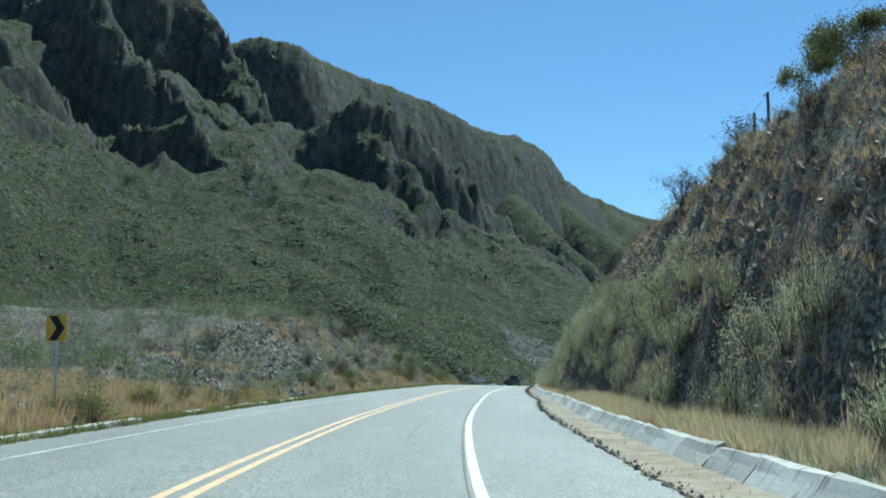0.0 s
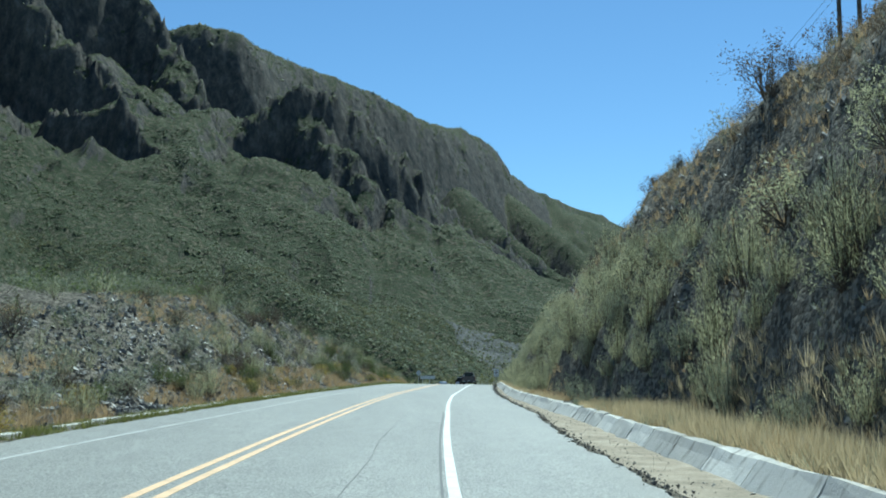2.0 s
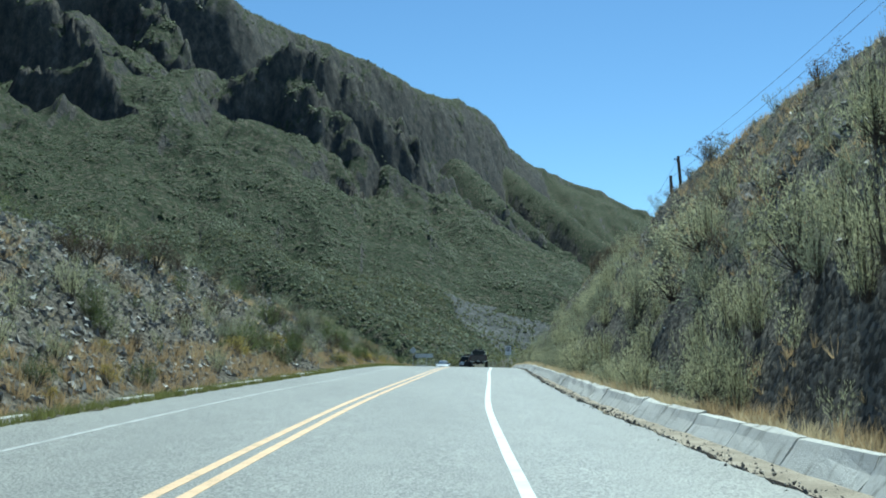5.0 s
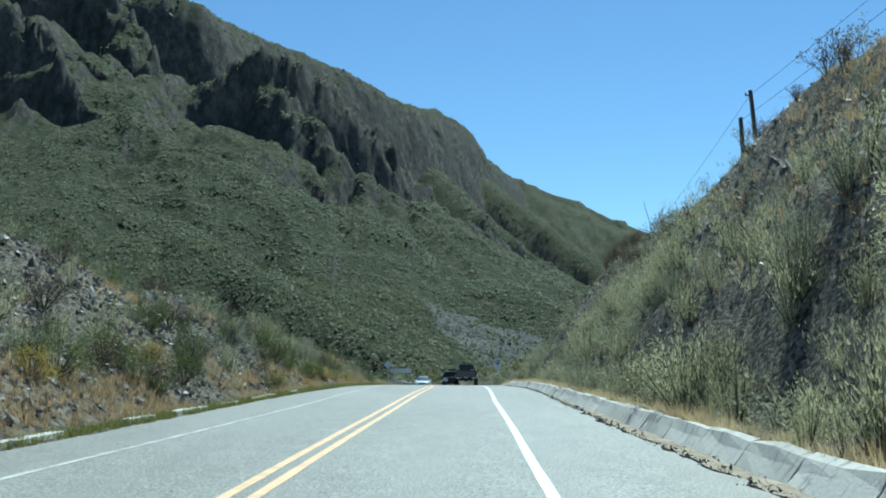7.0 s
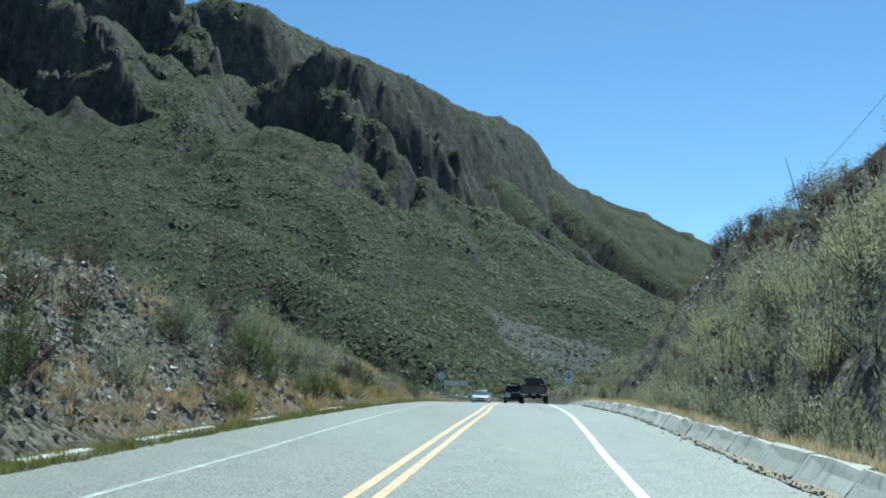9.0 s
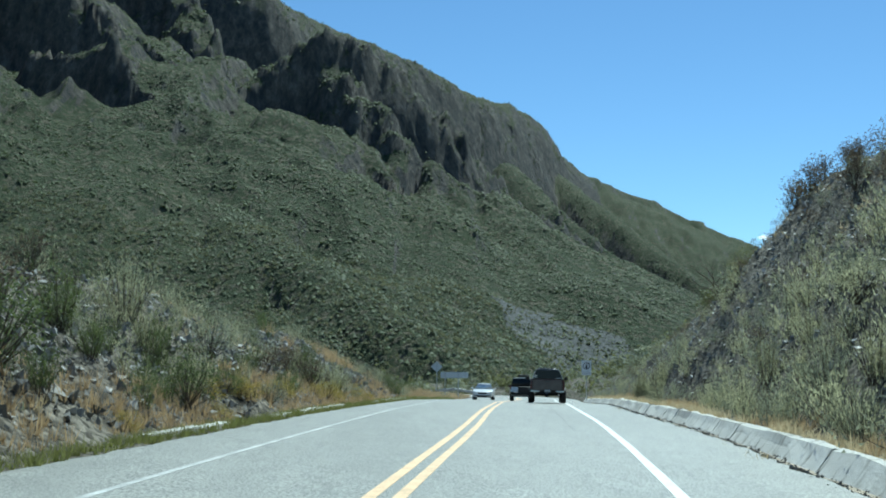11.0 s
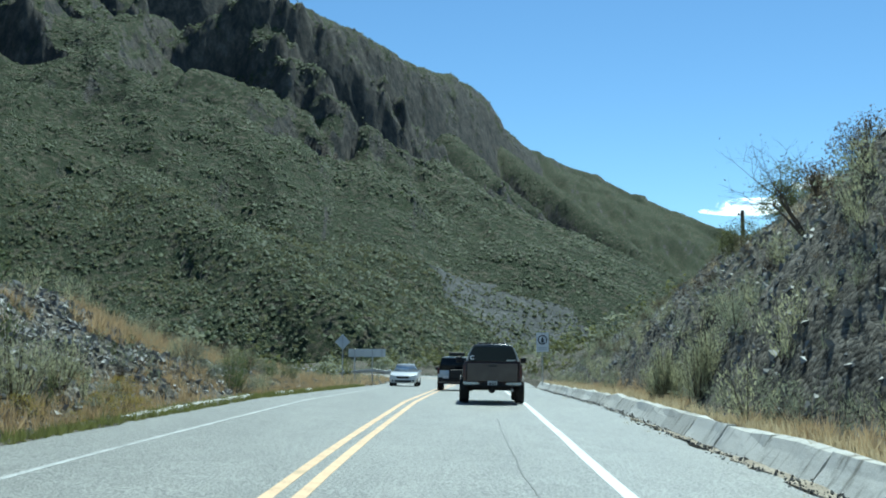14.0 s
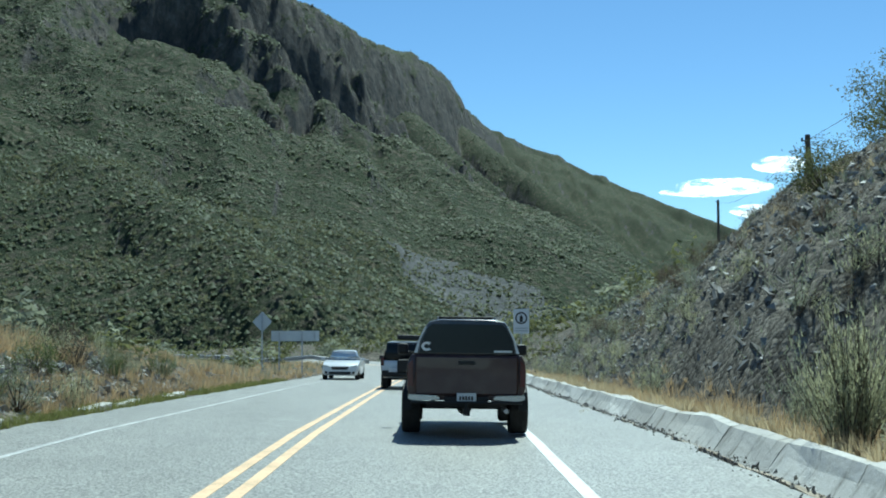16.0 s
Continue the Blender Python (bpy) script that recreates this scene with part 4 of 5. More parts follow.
stone_field("broken grey stones covering the rubble bank", 34000, 45, 207, -13.2, -5.9, 0.06, 0.27)
stone_field("broken grey stones on the end of the rubble bank", 5000, 172, 208, -12.0, -6.4, 0.07, 0.26)
stone_field("grey stones beside the road", 2500, 15, 60, -11, -6.0, 0.1, 0.35, patchy=0.05)
y = rng.uniform(0, 235, 8000)
d = right_edge(y) + 0.1 + (gutter_d(y) - right_edge(y) - 0.2) * rng.random(8000) ** 1.5
size = 0.008 + 0.04 * rng.random(8000) ** 4
stones("gravel", "small stones on the sandy strip beside the gutter", road_x(y) + d, y, bed_z(y, d) - 0.07, size, M_STONE)
stone_field("pale broken stones covering the end of the cut bank", 7000, 135, 240, 1.4, 8.5, 0.06, 0.26, True)
stone_field("pale grey slabs of rock standing out of the cut bank", 900, 148, 236, 1.6, 6.6, 0.12, 0.32, True)
stone_field("pale stones in the steep dark bank", 13000, 5, 240, 1.6, 9.0, 0.05, 0.2, True, -0.2)


def ledges(label, n, y0, y1, d0, d1):
    """Broken edges of tilted rock layers that stand out of the bank."""
    y = rng.uniform(y0, y1, n)
    x = road_x(y) + bank_d(y, rng.uniform(d0, d1, n))
    keep = fbm(x * 0.35, y * 0.18, 3, 160) > -0.12
    x, y = x[keep], y[keep]
    n = len(x)
    middle = np.stack([x + 0.06, y, near_z(x, y) - 0.05], -1)
    along = unit(np.array([0.15, 0.9, 0.3]) + rng.normal(0, 0.09, (n, 3)))
    out = unit(np.array([-0.8, -0.1, 0.6]) + rng.normal(0, 0.12, (n, 3)))
    thick = unit(np.cross(along, out))
    out = np.cross(thick, along)
    long, deep, high = rng.uniform(0.12, 0.5, (n, 1)), rng.uniform(0.06, 0.2, (n, 1)), rng.uniform(0.025, 0.075, (n, 1))
    corners = []
    for i, j, k in ((-1, -1, -1), (1, -1, -1), (1, 1, -1), (-1, 1, -1), (-1, -1, 1), (1, -1, 1), (1, 1, 1), (-1, 1, 1)):
        worn = rng.uniform(0.6, 1.15, (n, 3))
        corners.append(middle + along * long * i * worn[:, :1] + out * deep * j * worn[:, 1:2] + thick * high * k * worn[:, 2:])
    cut = np.array([[0, 3, 2, 1], [4, 5, 6, 7], [0, 1, 5, 4], [1, 2, 6, 5], [2, 3, 7, 6], [3, 0, 4, 7]])
    faces = (np.arange(n)[:, None, None] * 8 + cut[None]).reshape(-1, 4)
    tagged(put("rock_ledges", mesh_of("rock_ledges", np.stack(corners, 1).reshape(-1, 3), faces), M_LEDGE), label, "rock", kind="stuff")


ledges("grey edges of tilted rock layers in the cut bank", 2200, 125, 236, 1.4, 7.2)
ledges("dark grey edges of rock layers high in the cut bank", 900, 8, 125, 3.0, 5.6)
y = rng.uniform(2, 218, 4200)
d = right_edge(y) + rng.normal(0.12, 0.12, 4200)
size = 0.015 + 0.06 * rng.random(4200) ** 2
stones("gravel", "dark crumbled asphalt and gravel at the road edge", road_x(y) + d, y, bed_z(y, d) - 0.01, size, M_CRUMB)

# scrub on the mountain: tufts too many to count
def scrub_field(name, label, n, x0, x1, y0, y1, smin, smax, seed, full=False):
    r = np.random.default_rng(seed)
    x, y = r.uniform(x0, x1, n), r.uniform(y0, y1, n)
    seen = (x > -0.42 * y - 10) & (x < 0.34 * y)
    x, y = x[seen], y[seen]
    n = len(x)
    z = mountain_z(x, y)
    dx, dy = mountain_z(x + 3, y) - z, mountain_z(x, y + 3) - z
    steep = np.hypot(dx, dy) / 3
    keep = (z > -4.5) & (steep < r.uniform(0.9, 3.0, n)) & (fbm(x / 30, y / 45, 3, seed) > r.uniform(-0.7, 0.15, n))
    x, y, z = x[keep], y[keep], z[keep]
    n = len(x)
    s = smin + (smax - smin) * r.random(n) ** 2
    k = 6
    ang = (np.arange(k) * 6.283 / k)[None] + r.uniform(0, 6.28, (n, 1)) + r.normal(0, 0.25, (n, k))
    round_x, round_y = np.cos(ang), np.sin(ang)
    girth = r.uniform(0.65, 1.25, (n, k))
    skirt = np.stack([round_x * girth, round_y * girth, r.uniform(-0.5, 0.45, (n, k))], -1)
    tip = np.stack([r.normal(0, 0.25, n), r.normal(0, 0.25, n), r.uniform(0.7, 1.2, n)], -1)[:, None]
    turn = [(i, (i + 1) % k) for i in range(k)]
    if full:
        k = 11
        ang = r.uniform(0, 6.283, (n, k))
        lean = r.uniform(0.1, 1.25, (n, k))
        out = np.stack([np.cos(ang) * np.sin(lean), np.sin(ang) * np.sin(lean), np.cos(lean)], -1) * r.uniform(0.6, 1.25, (n, k, 1))
        wide = np.stack([-np.sin(ang), np.cos(ang), 0 * ang], -1) * r.uniform(0.14, 0.32, (n, k, 1))
        v = np.stack([0.3 * out - wide, 0.45 * out + wide, out + wide * r.normal(0, 0.5, (n, k, 1))], 2).reshape(n, 3 * k, 3)
        cut = [(3 * i, 3 * i + 1, 3 * i + 2) for i in range(k)]
    else:
        v = np.concatenate([skirt, tip], 1)
        cut = [(i, j, k) for i, j in turn]
    each = v.shape[1]
    v = v * s[:, None, None] + np.stack([x, y, z], -1)[:, None]
    faces = (np.arange(n)[:, None, None] * each + np.array(cut)[None]).reshape(-1, 3)
    return tagged(put(name, mesh_of(name, v.reshape(-1, 3), faces, not full), M_DRY_SCRUB if full else M_SCRUB), label, "scrub", kind="stuff")


scrub_field("scrub", "grey-green desert scrub at the foot of the mountain", 20000, -150, 110, 280, 450, 0.35, 1.1, 201, True)
scrub_field("scrub", "dark green desert scrub on the lower mountain slopes", 66000, -270, 110, 310, 720, 0.28, 0.8, 204)
scrub_field("scrub", "dark green scrub on the upper mountain slopes", 44000, -360, 80, 690, 1000, 0.4, 1.05, 202)
scrub_field("scrub", "dark green scrub on the far ridge", 32000, -330, 420, 1000, 2300, 0.8, 2.0, 203)


# ---- poles and wires ----
def pole(x, y, ground_at, top, radius, label, lean=0.0, arm=True):
    ob = tagged(new("utility_pole"), label, "pole", "utility poles on the bank")
    ob.location = (x, y, ground_at)
    h = top - ground_at
    bm = bmesh.new()
    rod(bm, (0, 0, -0.6), (lean * h, 0, h), radius, radius * 0.75, 10)
    part("post", bm, M_DARK, ob)
    if arm:
        bm = bmesh.new()
        rod(bm, (lean * h, 0, h - 0.25), (lean * h - 0.22, 0, h - 0.22), 0.025, sides=6)
        rod(bm, (lean * h - 0.22, 0, h - 0.26), (lean * h - 0.22, 0, h - 0.12), 0.05, 0.035, 8)
        part("insulator", bm, M_DARK, ob)
    return ob


POLE = "dark weathered wooden utility pole on the bank crest"
tops = [(21.4, 75, 19.95), (20.45, 136.5, 13.85), (26.85, 208, 7.85), (47.1, 278, 12.6)]
pole(21.6, 75, 12.0, 19.95, 0.13, POLE, -0.01)
pole(20.6, 75, 12.0, 18.55, 0.13, POLE, arm=False)
pole(20.85, 136.5, 9.5, 13.85, 0.13, POLE, -0.09)
pole(20.1, 136.5, 9.5, 12.55, 0.13, POLE, -0.05, arm=False)
pole(26.85, 208, 4.4, 7.85, 0.13, POLE)
pole(47.1, 278, -3, 12.6, 0.17, POLE)


def wire(a, b, sag, label):
    a, b = np.array(a, dtype=float), np.array(b, dtype=float)
    t = np.linspace(0, 1, 25)[:, None]
    p = a + (b - a) * t
    p[:, 2] -= sag * 4 * (t * (1 - t))[:, 0]
    bm = bmesh.new()
    for q0, q1 in zip(p[:-1], p[1:]):
        rod(bm, q0, q1, 0.009, sides=5)
    return tagged(part("wire", bm, M_DARK), label, "wire", "overhead wires")


for k in range(3):
    wire(np.array(tops[k]) - (0, 0, 0.2), np.array(tops[k + 1]) - (0, 0, 0.2), 0.9, "thin dark overhead wire between wooden poles")
wire((20.6, 75, 18.4), (19.95, 136.5, 12.4), 0.9, "thin dark overhead wire between wooden poles")
wire((21.4, 4, 24.5), (21.4, 75, 19.75), 0.7, "thin dark overhead wire between wooden poles")


# ---- signs ----
M_SIGN_BACK = mottled("bare_sign_metal", [(0.3, (0.52, 0.55, 0.56)), (0.7, (0.66, 0.68, 0.68))], 1.5, 20.0, 0.5, 0.4, 0.1, 0.002)
M_SIGN_WHITE = mottled("white_sign_face", [(0.3, (0.7, 0.7, 0.7)), (0.7, (0.8, 0.8, 0.8))], 2.0, 20.0, 0.45, 0.4, 0.0)
M_SIGN_YELLOW = mottled("yellow_sign_face", [(0.3, (0.62, 0.34, 0.03)), (0.7, (0.75, 0.44, 0.05))], 2.0, 20.0, 0.45, 0.4, 0.0)
M_BLACK = mottled("matt_black", [(0.3, (0.012, 0.012, 0.012)), (0.7, (0.03, 0.03, 0.03))], 3.0, 30.0, 0.6, 0.3, 0.0)


def ground_at(x, y):
    return float(near_z(np.array([float(x)]), np.array([float(y)]))[0])


def plate(bm, outline, y0, y1):
    """A flat plate from an outline of (x, z), between two y."""
    a = [bm.verts.new((x, y0, z)) for x, z in outline]
    b = [bm.verts.new((x, y1, z)) for x, z in outline]
    bm.faces.new(a), bm.faces.new(b[::-1])
    for i in range(len(a)):
        j = (i + 1) % len(a)
        bm.faces.new((a[j], a[i], b[i], b[j]))
    bmesh.ops.recalc_face_normals(bm, faces=bm.faces)
    return bm


def sign_post(name, label, x, y, posts, bottom, face_side):
    ob = tagged(new(name), label, "road sign")
    g = ground_at(x, y)
    ob.location = (x, y, g)
    for px, top in posts:
        bm = bmesh.new()
        box(bm, (px - 0.035, -0.03, -0.4), (px + 0.035, 0.03, top - g), 0.008)
        part("post", bm, M_STEEL, ob)
    return ob, g


chevron, g = sign_post("chevron_sign", "yellow curve chevron sign with a black arrow on a steel post", -11.35, 34.0, [(0.0, 3.0)], 0, 1)
bm = plate(bmesh.new(), [(-0.31, 2.33 - g), (0.29, 2.33 - g), (0.31, 3.09 - g), (-0.29, 3.09 - g)], -0.055, -0.035)
part("panel", bm, M_SIGN_YELLOW, chevron)
bm = plate(bmesh.new(), [(-0.22, 2.35 - g), (0.02, 2.35 - g), (0.24, 2.71 - g), (0.02, 3.07 - g), (-0.22, 3.07 - g), (0.0, 2.71 - g)], -0.062, -0.057)
part("arrow", bm, M_BLACK, chevron, "black arrow")

diamond, g = sign_post("diamond_sign", "diamond warning sign seen from its bare metal back", 5.47, 226.0, [(0.0, 1.2)], 0, -1)
part("panel", plate(bmesh.new(), [(0, 0.28 - g), (0.5, 0.8 - g), (0, 1.32 - g), (-0.5, 0.8 - g)], 0.034, 0.05), M_SIGN_BACK, diamond)
board, g = sign_post("direction_board", "long road board on two posts seen from its bare metal back", 7.08, 228.0, [(-0.84, 0.29), (0.36, 0.29)], 0, -1)
part("panel", plate(bmesh.new(), [(-1.26, -0.23 - g), (1.26, -0.23 - g), (1.26, 0.31 - g), (-1.26, 0.31 - g)], 0.034, 0.05), M_SIGN_BACK, board)

part("post_stub", box(bmesh.new(), (0.99, -0.03, -0.23 - g), (1.05, 0.03, 0.29 - g), 0.008), M_STEEL, board)
ban, g = sign_post("restriction_sign", "white rectangular restriction sign with a dark ring on a post", 19.14, 228.0, [(0.0, 1.4)], 0, 1)
part("panel", plate(bmesh.new(), [(-0.43, 0.13 - g), (0.43, 0.13 - g), (0.43, 1.45 - g), (-0.43, 1.45 - g)], -0.055, -0.035), M_SIGN_WHITE, ban)
bm = bmesh.new()
ring_n = 28
for r0, r1 in ((0.25, 0.33),):
    inner, outer = [], []
    for k in range(ring_n):
        a = 6.2832 * k / ring_n
        inner.append(bm.verts.new((r0 * math.cos(a), -0.060, 0.96 - g + r0 * math.sin(a))))
        outer.append(bm.verts.new((r1 * math.cos(a), -0.060, 0.96 - g + r1 * math.sin(a))))
    for k in range(ring_n):
        j = (k + 1) % ring_n
        bm.faces.new((inner[k], inner[j], outer[j], outer[k]))
part("ring", bm, M_BLACK, ban, "dark ring")
part("symbol", plate(bmesh.new(), [(-0.09, 0.75 - g), (0.09, 0.75 - g), (0.09, 0.99 - g), (0.0, 1.18 - g), (-0.09, 0.99 - g)], -0.062, -0.057), M_BLACK, ban, "dark symbol")
for k in range(2):
    part("bar", plate(bmesh.new(), [(-0.34, 0.25 + 0.13 * k - g), (0.34, 0.25 + 0.13 * k - g), (0.34, 0.31 + 0.13 * k - g), (-0.34, 0.31 + 0.13 * k - g)], -0.062, -0.057), M_STEEL, ban, "pale grey bar of small writing")

# guard rail at the bend
rail = tagged(new("guard_rail"), "grey steel guard rail along the outside of the bend", "guard rail")
spots = [(1.5 + 2.0 * k, 247.0 - 0.05 * (k - 1) ** 2) for k in range(-12, 6)]
for px, py in spots[::2]:
    bm = bmesh.new()
    g = ground_at(px, py)
    box(bm, (px - 0.06, py - 0.06, g - 0.3), (px + 0.06, py + 0.06, g + 0.75), 0.01)
    part("post", bm, M_STEEL, rail)
for (ax, ay), (bx, by) in zip(spots[:-1], spots[1:]):
    bm = bmesh.new()
    ga, gb = ground_at(ax, ay), ground_at(bx, by)
    prof = [(-0.10, 0.45), (-0.16, 0.50), (-0.16, 0.55), (-0.10, 0.60), (-0.16, 0.65), (-0.16, 0.70), (-0.10, 0.75)]
    va = [bm.verts.new((ax, ay + p, ga + q)) for p, q in prof]
    vb = [bm.verts.new((bx, by + p, gb + q)) for p, q in prof]
    for k in range(6):
        bm.faces.new((va[k], vb[k], vb[k + 1], va[k + 1]))
    bmesh.ops.solidify(bm, geom=bm.faces[:], thickness=0.006)
    part("beam", bm, M_STEEL, rail)


# ---- trees on the cut bank ----
def tree(x, y, label, height, spread, leaf, leaves=2600, bare=False, seed=1, lean=(0.0, 0.0)):
    r = np.random.default_rng(seed)
    ob = tagged(new("tree"), label, "tree", "trees on the cut bank")
    ob.location = (x, y, ground_at(x, y) - 0.1)
    a, b, ra, rb, ends = [], [], [], [], []

    def limb(p, way, length, rad, depth):
        for _ in range(3):
            q = p + way * length / 3
            a.append(p), b.append(q), ra.append(rad), rb.append(rad * 0.82)
            p, rad = q, rad * 0.82
            way = unit(way + r.normal(0, 0.16, 3))
        if depth == 0:
            ends.append(p)
            return
        for _ in range(3 if depth > 1 else 4):
            w2 = unit(way + r.normal(0, 0.55, 3) * np.array([spread, spread, 0.6]) + np.array([0, 0, 0.12]))
            limb(p, w2, length * r.uniform(0.55, 0.85), rad * 0.7, depth - 1)

    for _ in range(3):
        limb(np.array([0.0, 0, 0]), unit(np.array([lean[0] + r.normal(0, 0.3), lean[1] + r.normal(0, 0.3), 1.0])), height * 0.34, height * 0.016, 3)
    part_mesh = mesh_of("trunk", *sticks(np.array(a), np.array(b), np.array(ra), np.array(rb)))
    put("trunk", part_mesh, M_TWIG, ob)
    e = np.array(ends)
    pick = e[r.integers(0, len(e), leaves)]
    c = pick + r.normal(0, height * 0.045, pick.shape)
    u = unit(r.normal(0, 1, c.shape)) * r.uniform(0.03, 0.065, (leaves, 1))
    v = unit(np.cross(u, r.normal(0, 1, c.shape))) * r.uniform(0.014, 0.03, (leaves, 1))
    put("crown", mesh_of("crown", *slim_at(c, u, v)), leaf, ob)
    return ob


tree(13.3, 42.0, "broad olive-green tree on the crest of the bank", 3.2, 1.3, M_OLIVE, 9000, seed=3)
tree(14.6, 38.5, "olive-green tree on the crest of the bank", 3.3, 1.3, M_OLIVE, 9000, seed=10)
tree(16.0, 35.0, "dark green tree on the crest of the bank", 4.0, 1.2, M_GREY, 8000, seed=4)
tree(13.2, 63.5, "thin reddish half-bare tree leaning over the bank crest", 2.6, 1.3, M_BROWN, 420, seed=5, lean=(-0.35, 0))
tree(20.7, 183, "bare leaning tree on the crest of the bank", 4.3, 1.5, M_TWIG, 30, seed=6, lean=(-0.5, 0))
tree(19.0, 122, "thin half-bare tree on the crest of the bank", 1.8, 1.3, M_BROWN, 380, seed=9)

# tall dry flower stalk on the crest
stalk = tagged(new("agave_stalk"), "tall thin dry flower stalk on the bank crest", "plant")
stalk.location = (20.6, 155, ground_at(20.6, 155))
part("stem", rod(bmesh.new(), (0, 0, -0.2), (-0.75, 0, 2.6), 0.03, 0.012, 6), M_TWIG, stalk)


# ---- vehicles ----
def paint(name, colour, rough=0.3, metal=0.0, dust=0.25):
    m, nodes, links, p = shader(name, rough, metal, 0.5)
    at = nodes.new("ShaderNodeTexCoord").outputs["Object"]
    n = noisy(nodes, links, at, 2.5, 6, 0.6)
    r = ramp_of(nodes, [(0.42, (0, 0, 0)), (0.75, (dust, dust, dust))])
    links.new(n, r.inputs[0])
    links.new(blend(nodes, links, r.outputs[0], colour, (0.28, 0.24, 0.2)), p.inputs["Base Color"])
    p.inputs["Coat Weight"].default_value = 0.4
    return m


M_MAROON = paint("dark_maroon_paint", (0.03, 0.007, 0.008), 0.35, 0.0, 0.1)
M_SHELL = paint("dark_shell_paint", (0.05, 0.05, 0.055), 0.3)
M_SILVER = paint("silver_paint", (0.55, 0.56, 0.57), 0.35, 0.3, 0.1)
# pale colour paints the bright sky reflection into the sedan's glass
M_WINDSCREEN = mottled("windscreen_painted_sky_sheen", [(0.3, (0.62, 0.64, 0.65)), (0.7, (0.74, 0.76, 0.77))], 1.0, 5.0, 0.25, 0.5, 0.0, metal=0.6)
M_PEARL = paint("white_car_paint", (0.72, 0.73, 0.73), 0.25, 0.0, 0.1)
M_CHROME = mottled("dull_chrome", [(0.3, (0.3, 0.3, 0.3)), (0.7, (0.45, 0.45, 0.45))], 3.0, 20.0, 0.25, 0.5, 0.0, metal=1.0)
M_RUBBER = mottled("tyre_rubber", [(0.3, (0.015, 0.015, 0.015)), (0.7, (0.04, 0.038, 0.035))], 3.0, 25.0, 0.85, 0.2, 0.3, 0.01)
M_TINT = mottled("tinted_glass", [(0.3, (0.008, 0.011, 0.013)), (0.7, (0.014, 0.017, 0.019))], 1.0, 5.0, 0.2, 0.25, 0.0)
M_REDLENS = mottled("red_lamp_lens", [(0.3, (0.05, 0.006, 0.006)), (0.7, (0.09, 0.01, 0.01))], 4.0, 30.0, 0.2, 0.5, 0.0)
M_LENS = mottled("clear_lamp_lens", [(0.3, (0.5, 0.52, 0.54)), (0.7, (0.65, 0.67, 0.68))], 4.0, 30.0, 0.12, 0.5, 0.0)


def loft(sections, cap=True):
    """A closed skin over cross-sections, each (y, [(x, z), ...]) given for one side from the bottom up and mirrored."""
    bm = bmesh.new()
    rings = []
    for y, half in sections:
        outline = [(x, z) for x, z in half] + [(-x, z) for x, z in reversed(half)]
        rings.append([bm.verts.new((x, y, z)) for x, z in outline])
    n = len(rings[0])
    for r0, r1 in zip(rings[:-1], rings[1:]):
        for k in range(n):
            bm.faces.new((r0[k], r0[(k + 1) % n], r1[(k + 1) % n], r1[k]))
    if cap:
        bm.faces.new(rings[0][::-1])
        bm.faces.new(rings[-1])
    bmesh.ops.recalc_face_normals(bm, faces=bm.faces)
    return bm


def softened(bm, offset=0.03):
    sharp = [e for e in bm.edges if len(e.link_faces) == 2 and e.calc_face_angle(0) > 0.6]
    bmesh.ops.bevel(bm, geom=sharp, offset=offset, segments=2, profile=0.6, affect="EDGES", clamp_overlap=True)
    return bm


def wheel(parent, x, y, radius, width, rim_material):
    """A tyre with tread grooves and its rim."""
    bm = bmesh.new()
    prof = [(-0.5, 0.62), (-0.5, 0.9), (-0.42, 0.985), (-0.2, 1.0), (0, 0.985), (0.2, 1.0), (0.42, 0.985), (0.5, 0.9), (0.5, 0.62)]
    rings = []
    for k in range(32):
        a = 6.28318 * k / 32
        knob = 0.985 if k % 2 else 1.0
        rings.append([bm.verts.new((x + w * width, y + radius * rr_ * (knob if rr_ > 0.95 else 1) * math.cos(a), radius + radius * rr_ * (knob if rr_ > 0.95 else 1) * math.sin(a))) for w, rr_ in prof])
    for k in range(32):
        r0, r1 = rings[k], rings[(k + 1) % 32]
        for i in range(len(prof) - 1):
            bm.faces.new((r0[i], r0[i + 1], r1[i + 1], r1[i]))
    bmesh.ops.recalc_face_normals(bm, faces=bm.faces)
    tyre = part("tyre", bm, M_RUBBER, parent)
    bm = bmesh.new()
    rod(bm, (x - width * 0.38, y, radius), (x + width * 0.38, y, radius), radius * 0.63, sides=20)
    rod(bm, (x - width * 0.44, y, radius), (x + width * 0.44, y, radius), radius * 0.2, sides=12)
    part("rim", bm, rim_material, tyre)


